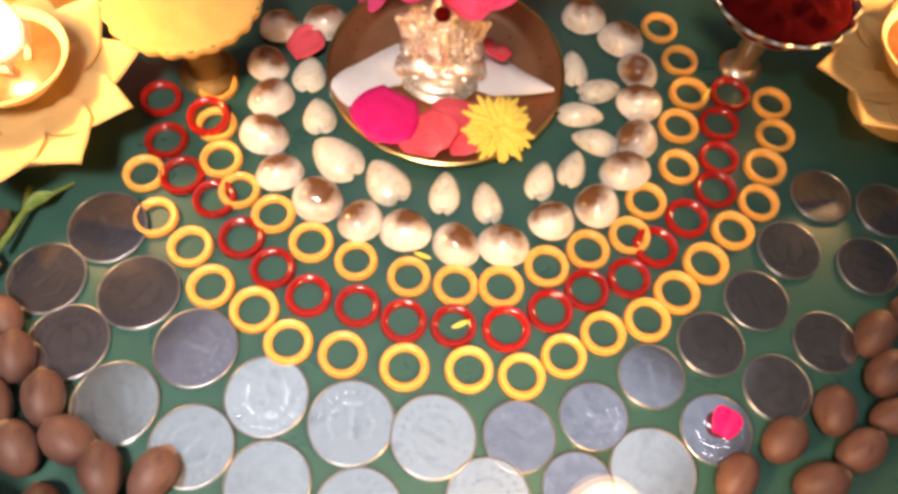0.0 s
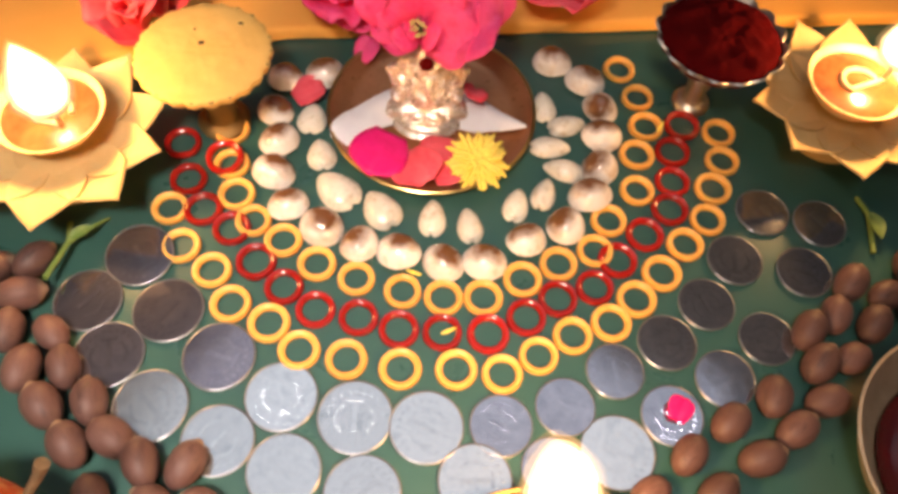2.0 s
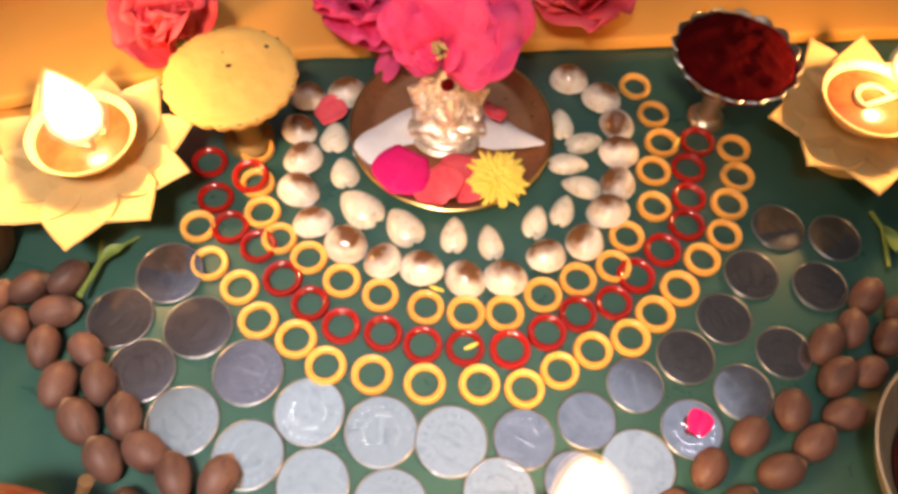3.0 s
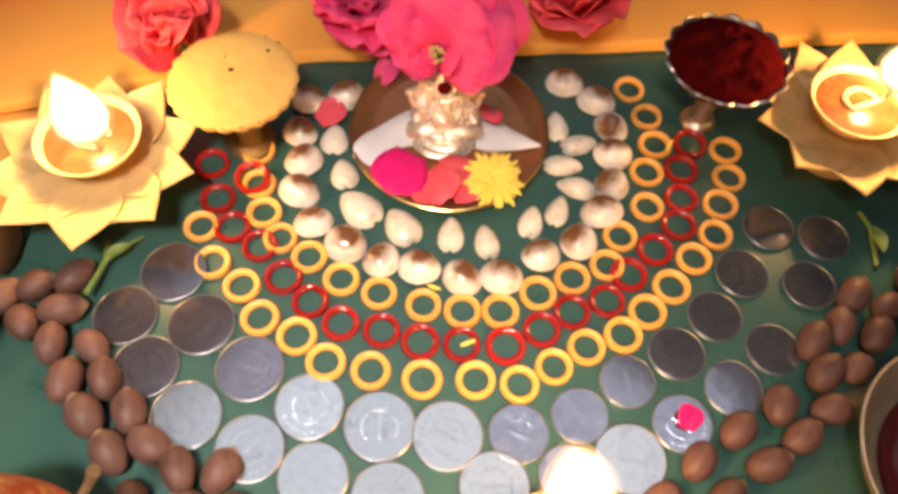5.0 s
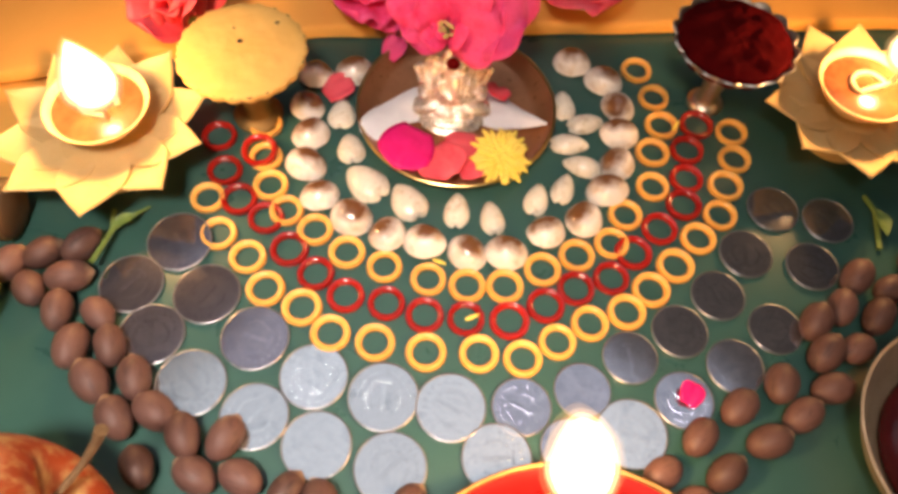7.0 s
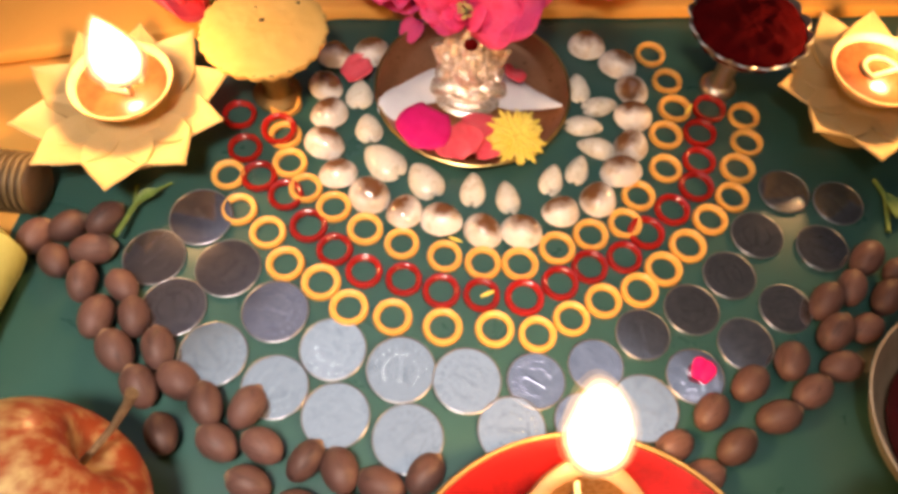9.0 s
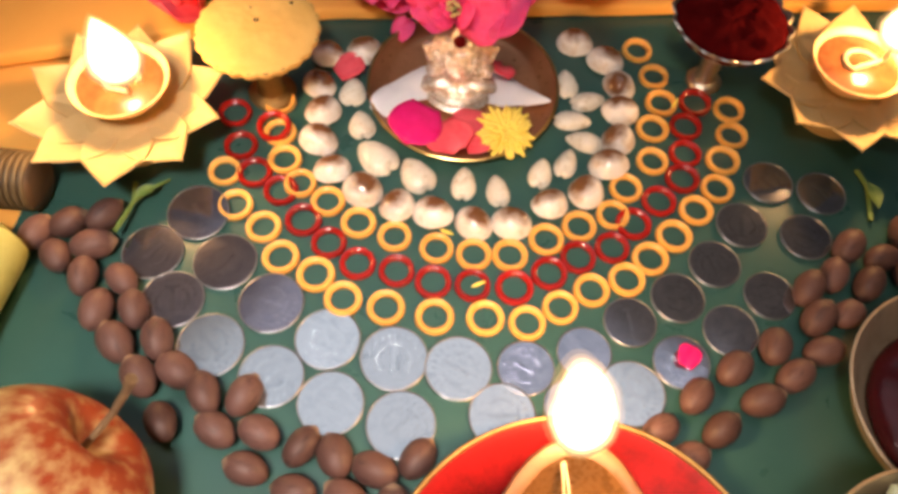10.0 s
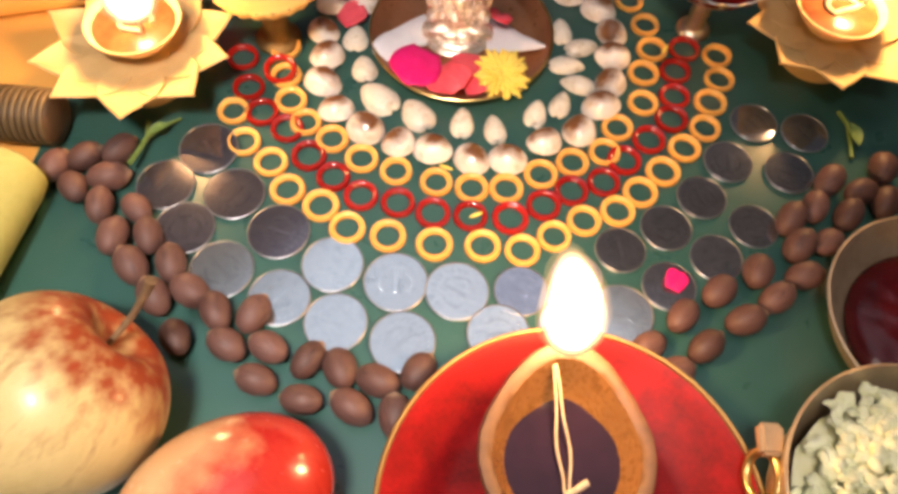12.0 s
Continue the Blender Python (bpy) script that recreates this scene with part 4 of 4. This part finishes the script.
def clay_lamp():
    """A hand-pressed clay lamp, drawn out to a spout where the wick burns."""
    root = thing("clay_lamp", (0.0535, 0.0010, 0.0117), "brown clay oil lamp burning on the red plate", "oil lamp")

    def spout(a, i):
        d = math.atan2(math.sin(a - math.pi / 2), math.cos(a - math.pi / 2))
        k = math.exp(-(d / 0.60) ** 2) * (0.0 if i == 0 else min(1, i / 3) if i < 8 else 1 if i < 11 else 0)
        return 1 + 0.33 * k + 0.012 * noise.noise((math.cos(a) * 2, math.sin(a) * 2, i * 0.4)) + 0.012 * noise.noise((math.cos(a) * 9, math.sin(a) * 9, i * 0.7)), 0.0022 * k
    body = part("body", lathe([(0, 0), (0.015, 0), (0.021, 0.006), (0.0265, 0.015), (0.0285, 0.022), (0.0290, 0.0265), (0.0283, 0.0282), (0.0262, 0.0285), (0.0242, 0.0272), (0.0239, 0.0250), (0.0210, 0.0130), (0, 0.006)], 96, spout), M_CLAY_RIM, root)

    def lining(a, i):
        s, dz = spout(a, 7)
        return s, dz * (0, 0, 0.3, 0.7, 1)[i]
    part("oiled_lining", lathe([(0, 0.0095), (0.0150, 0.0110), (0.0192, 0.0165), (0.0220, 0.0215), (0.0241, 0.0274)], 96, lining), M_CLAY_DARK, root, "oil-soaked brown inner wall")

    def pool(a, i):
        d = math.atan2(math.sin(a - math.pi / 2), math.cos(a - math.pi / 2))
        return 1 + 0.15 * math.exp(-(d / 0.36) ** 2), 0
    part("oil", lathe([(0, 0.0150), (0.0180, 0.0150), (0.0202, 0.0168), (0, 0.0170)], 96, pool, None, (0, -0.001, 0)), M_OIL, root, "glossy lamp oil, dark reflection in its colour")
    for dx, ph in ((-0.0006, 0.0), (0.0006, 1.6)):
        pts = [(-0.0075 * q ** 1.5 + dx * (1 + 3.2 * math.sin(math.pi * min(1, 1.7 * q)) ** 2) + 0.0004 * math.sin(q * 9 + ph) + 0.0012, -0.0100 + 0.047 * q, 0.0184 + 0.0012 * math.sin(q * 3) + 0.0120 * q ** 2.5) for q in [0.1 * j for j in range(11)]]
        part("wick", tube(pts, 0.00048, 8), M_COTTON, root, "thin cotton wick")
    part("wick_knot", tube([(0.0005, -0.0105, 0.0184), (0.0030, -0.0098, 0.0192), (0.0060, -0.0078, 0.0198), (0.0080, -0.0062, 0.0206)], [0.0007, 0.0010, 0.0013, 0.0012], 8), M_COTTON, root, "knotted wick end")
    part("wick_tip", blob((0.0018, 0.0022, 0.0024), 12, 8, lambda u, p: p + Vector((-0.0040, 0.0375, 0.0310))), M_CHAR, root, "charred wick tip")
    flame(root, Vector(FLAME_FRONT) - Vector((0.0535, 0.0010, 0.0117)), 0.055, 0.0102, (-0.009, 0.003), 0.75, "tall bright yellow-white flame")
    return root


clay_lamp()


# ---- fruit ----
def apple(at, axis, radius, mat, label, stem, seed, long=1.0, way=0.0):
    root = thing("apple", at, label, "apple", "apples")
    q = Vector(axis).normalized().to_track_quat("Z", "Y")
    root.matrix_basis = Matrix.LocRotScale(at, q, None)
    swell = q.to_matrix().inverted() @ Matrix.Rotation(radians(way), 3, "Z") @ Matrix.Diagonal((long, 1, 1)) @ Matrix.Rotation(radians(-way), 3, "Z") @ q.to_matrix()

    def shape(u, p):
        a = math.atan2(u.y, u.x)
        d = 1 + (0.022 if stem else 0.0) * math.cos(5 * a + seed) * (0.4 - 0.6 * u.z) * min(1, 2 * math.hypot(u.x, u.y)) + 0.03 * noise.noise(u * 1.1 + Vector((seed, 0, 0)))
        flat = math.hypot(u.x, u.y)
        top = -0.34 * math.exp(-(flat / 0.26) ** 2) if u.z > 0 else (0.16 if stem else 0.02) * math.exp(-(flat / 0.22) ** 2)
        taper = 1 + 0.07 * u.z
        return swell @ Vector((p.x * d * taper, p.y * d * taper, p.z * d * 0.95 + top * radius))
    part("flesh", blob((radius, radius, radius), 64, 40, shape), mat, root)
    if stem:
        base = radius * 0.60
        part("stem", tube([(0, 0, base - 0.002), (0.0, 0.0004, base + 0.007), (0.0, 0.0018, base + 0.017), (0.0, 0.0052, base + 0.026), (0.0, 0.0080, base + 0.0305)], [0.0013, 0.0011, 0.0012, 0.0015, 0.0021], 10), M_STALK, root, "curved brown stem")
    return root


apple((-0.1145, 0.0050, 0.0345), (0.61, 0.67, 0.38), 0.0355, M_APPLE, "yellow apple streaked with red, its stem still on", True, 1.0)
apple((-0.0545, -0.0235, 0.0285), (0.55, -0.50, -0.72), 0.0288, M_APPLE_RED, "glossy red apple with a pale yellow patch", False, 3.0, 1.28, 38)

roll = thing("ribbed_roll", (-0.2050, 0.1340, 0.0120), "ribbed brown-gold roll lying beside the bananas", "ornament")
part("core", tube([(-0.044, 0, 0), (-0.042, 0, 0), (0, 0, 0), (0.0375, 0, 0), (0.0390, 0, 0)], [0.0100, 0.0112, 0.0112, 0.0112, 0.0098], 40), M_DISH, roll)
rib = None
for k in range(27):
    if rib is None:
        rib = part("rib", lathe([(0.0106, -0.0010), (0.0122, -0.0009), (0.0127, 0), (0.0122, 0.0009), (0.0106, 0.0010), (0.0106, -0.0010)], 40), M_DISH_RIB, roll, "paler raised rib")
        ob = rib
    else:
        ob = new("rib", rib.data)
        ob.parent = roll
    ob.matrix_basis = pose(-0.0415 + 0.0030 * k, 0, 0, 0, 90, 0)


def banana(at, turn, bend, label):
    pts, rad = [], []
    for j in range(29):
        q = j / 28
        pts.append((bend * math.sin(math.pi * q), -0.085 + 0.17 * q, 0.004 * math.sin(math.pi * q)))
        rad.append(0.0165 * min(1, 0.30 + 4.2 * q) * min(1, 0.10 + 22 * (1 - q)) ** 0.5)
    root = thing("banana", at, label, "banana", "bananas")
    root.matrix_basis = pose(*at, 0, 0, turn)
    bm = tube(pts, rad, 28)
    part("skin", bm, M_BANANA, root)
    part("tip", tube([(0, 0.0835, 0), (0, 0.0860, 0)], [0.0050, 0.0036], 10), M_CHAR, root, "dark dried tip")
    return root


banana((-0.1800, 0.0250, 0.0138), -3, -0.002, "yellow-green banana lying on the orange cloth")
banana((-0.2150, 0.0260, 0.0138), -3, -0.002, "yellow-green banana lying beside another banana")


# ---- metal bowls ----
def metal_bowl(at, rim, high, mat, label, ribs=0):
    root = thing("metal_bowl", (*at, 0), label, "bowl")

    def wave(a, i):
        return 1 + (0.010 * math.sin(a * ribs) if ribs and 6 < i < 10 else 0), 0
    part("body", lathe([(0, 0), (rim * 0.58, 0), (rim * 0.66, high * 0.08), (rim * 0.86, high * 0.45), (rim * 0.97, high * 0.94), (rim * 1.0, high), (rim * 0.978, high * 1.01), (rim * 0.94, high * 0.90), (rim * 0.83, high * 0.48), (rim * 0.62, high * 0.14), (0, high * 0.12)], 120, wave), mat, root)
    return root


metal_bowl((0.2003, 0.0708), 0.0454, 0.024, M_BOWL, "brassy steel bowl holding dark red paste", 44)
heap("red_paste", (0.2045, 0.0700), 0.0360, 0.0090, 0.0080, M_SYRUP, "glossy dark red paste in a steel bowl", "paste", 0.0005)
coco_bowl = metal_bowl((0.1590, -0.0068), 0.0433, 0.055, M_BOWL, "brass bowl with a hinged handle of grated coconut")
part("handle_lug", box(-0.0455, 0.0120, 0.0420, -0.0375, 0.0225, 0.0470, bevel=0.0012), M_BOWL, coco_bowl, "brass handle lug")
part("handle_ring", tube([(-0.0430 - 0.0030 * math.sin(q), 0.0070 + 0.0080 * math.cos(q), 0.0390 - 0.006 * math.sin(q)) for q in [0.35 * j for j in range(19)]], 0.0016, 8), M_BRASS, coco_bowl, "brass handle ring")


def coconut():
    bm = lathe([(0, 0.030), (0.031, 0.030), (0.0350, 0.0390), (0.030, 0.0440), (0.018, 0.0480), (0, 0.0495)], 48, lambda a, i: (1 + 0.05 * noise.noise((math.cos(a) * 3, math.sin(a) * 3, i)), 0.003 * noise.noise((math.cos(a) * 4, math.sin(a) * 4, i * 2.0))))
    r = random.Random(21)
    for k in range(900):
        a, d = r.uniform(0, 2 * math.pi), 0.0385 * math.sqrt(r.random())
        clump = noise.noise((d * math.cos(a) * 130, d * math.sin(a) * 130, 3.0))
        if d > 0.033 and clump < -0.05:
            continue
        z = 0.0570 - 0.0095 * (d / 0.0385) ** 2 + 0.0030 * clump + r.uniform(-0.0008, 0.0012)
        m = pose(d * math.cos(a), d * math.sin(a), z, r.uniform(-35, 35), r.uniform(-35, 35), r.uniform(0, 180))
        big = r.uniform(0.0016, 0.0034)

        def ragged(u):
            e = big * (1 + 0.55 * noise.noise(u * 1.9 + Vector((k * 3.1, 0, 0))))
            return m @ Vector((u.x * e, u.y * e * 0.66, u.z * e * 0.5))
        add_ball(bm, ragged, 9, 6)
    ob = tagged(mesh_object("grated_coconut", bm, M_COCO), "pale green-white grated coconut heaped in a brass bowl", "coconut", kind="stuff")
    ob.location = (0.1590, -0.0068, 0)


coconut()


# ---- green stems ----
def stem_leaf(points, leaf_at, turn, size, label, twigs=()):
    root = thing("cut_stem", points[0], label, "stem")
    p0 = Vector(points[0])
    part("stalk", tube([Vector(p) - p0 for p in points], 0.0011, 8), M_LEAF, root)
    for a, b in twigs:
        p, q = Vector(a) - p0, Vector(b) - p0
        part("twig", tube([p, (p + q) / 2 + Vector((0, 0, 0.0012)), q], [0.0009, 0.0008, 0.0005], 8), M_LEAF, root)
    bm = sheet(lambda u, v: (0.016 * u, 0.0042 * math.sin(math.pi * (0.06 + 0.9 * u)) * (2 * v - 1), 0.0010 + 0.0018 * math.sin(3 * u) + 0.0010 * (2 * v - 1) ** 2), 10, 6, 0.0004)
    leaf = part("leaf", bm, M_LEAF, root, "pale green leaf")
    leaf.matrix_basis = Matrix.Translation(Vector(leaf_at) - p0) @ pose(0, 0, 0, 0, 0, turn) @ Matrix.Scale(size, 4)


stem_leaf([(-0.1310, 0.1159, 0.0090), (-0.1301, 0.1243, 0.0070), (-0.1290, 0.1331, 0.0055), (-0.1315, 0.1400, 0.0035), (-0.1330, 0.1440, 0.0014)], (-0.1290, 0.1345, 0.0050), 38, 0.62, "pale green branched stem with a small leaf",
          (((-0.1290, 0.1331, 0.0055), (-0.1188, 0.1476, 0.0016)),))
stem_leaf([(0.1880, 0.1868, 0.0014), (0.1902, 0.1780, 0.0030), (0.1905, 0.1680, 0.0014), (0.1895, 0.1600, 0.0014)], (0.1902, 0.1780, 0.0030), -80, 0.8, "thin green stem lying beside the coins")
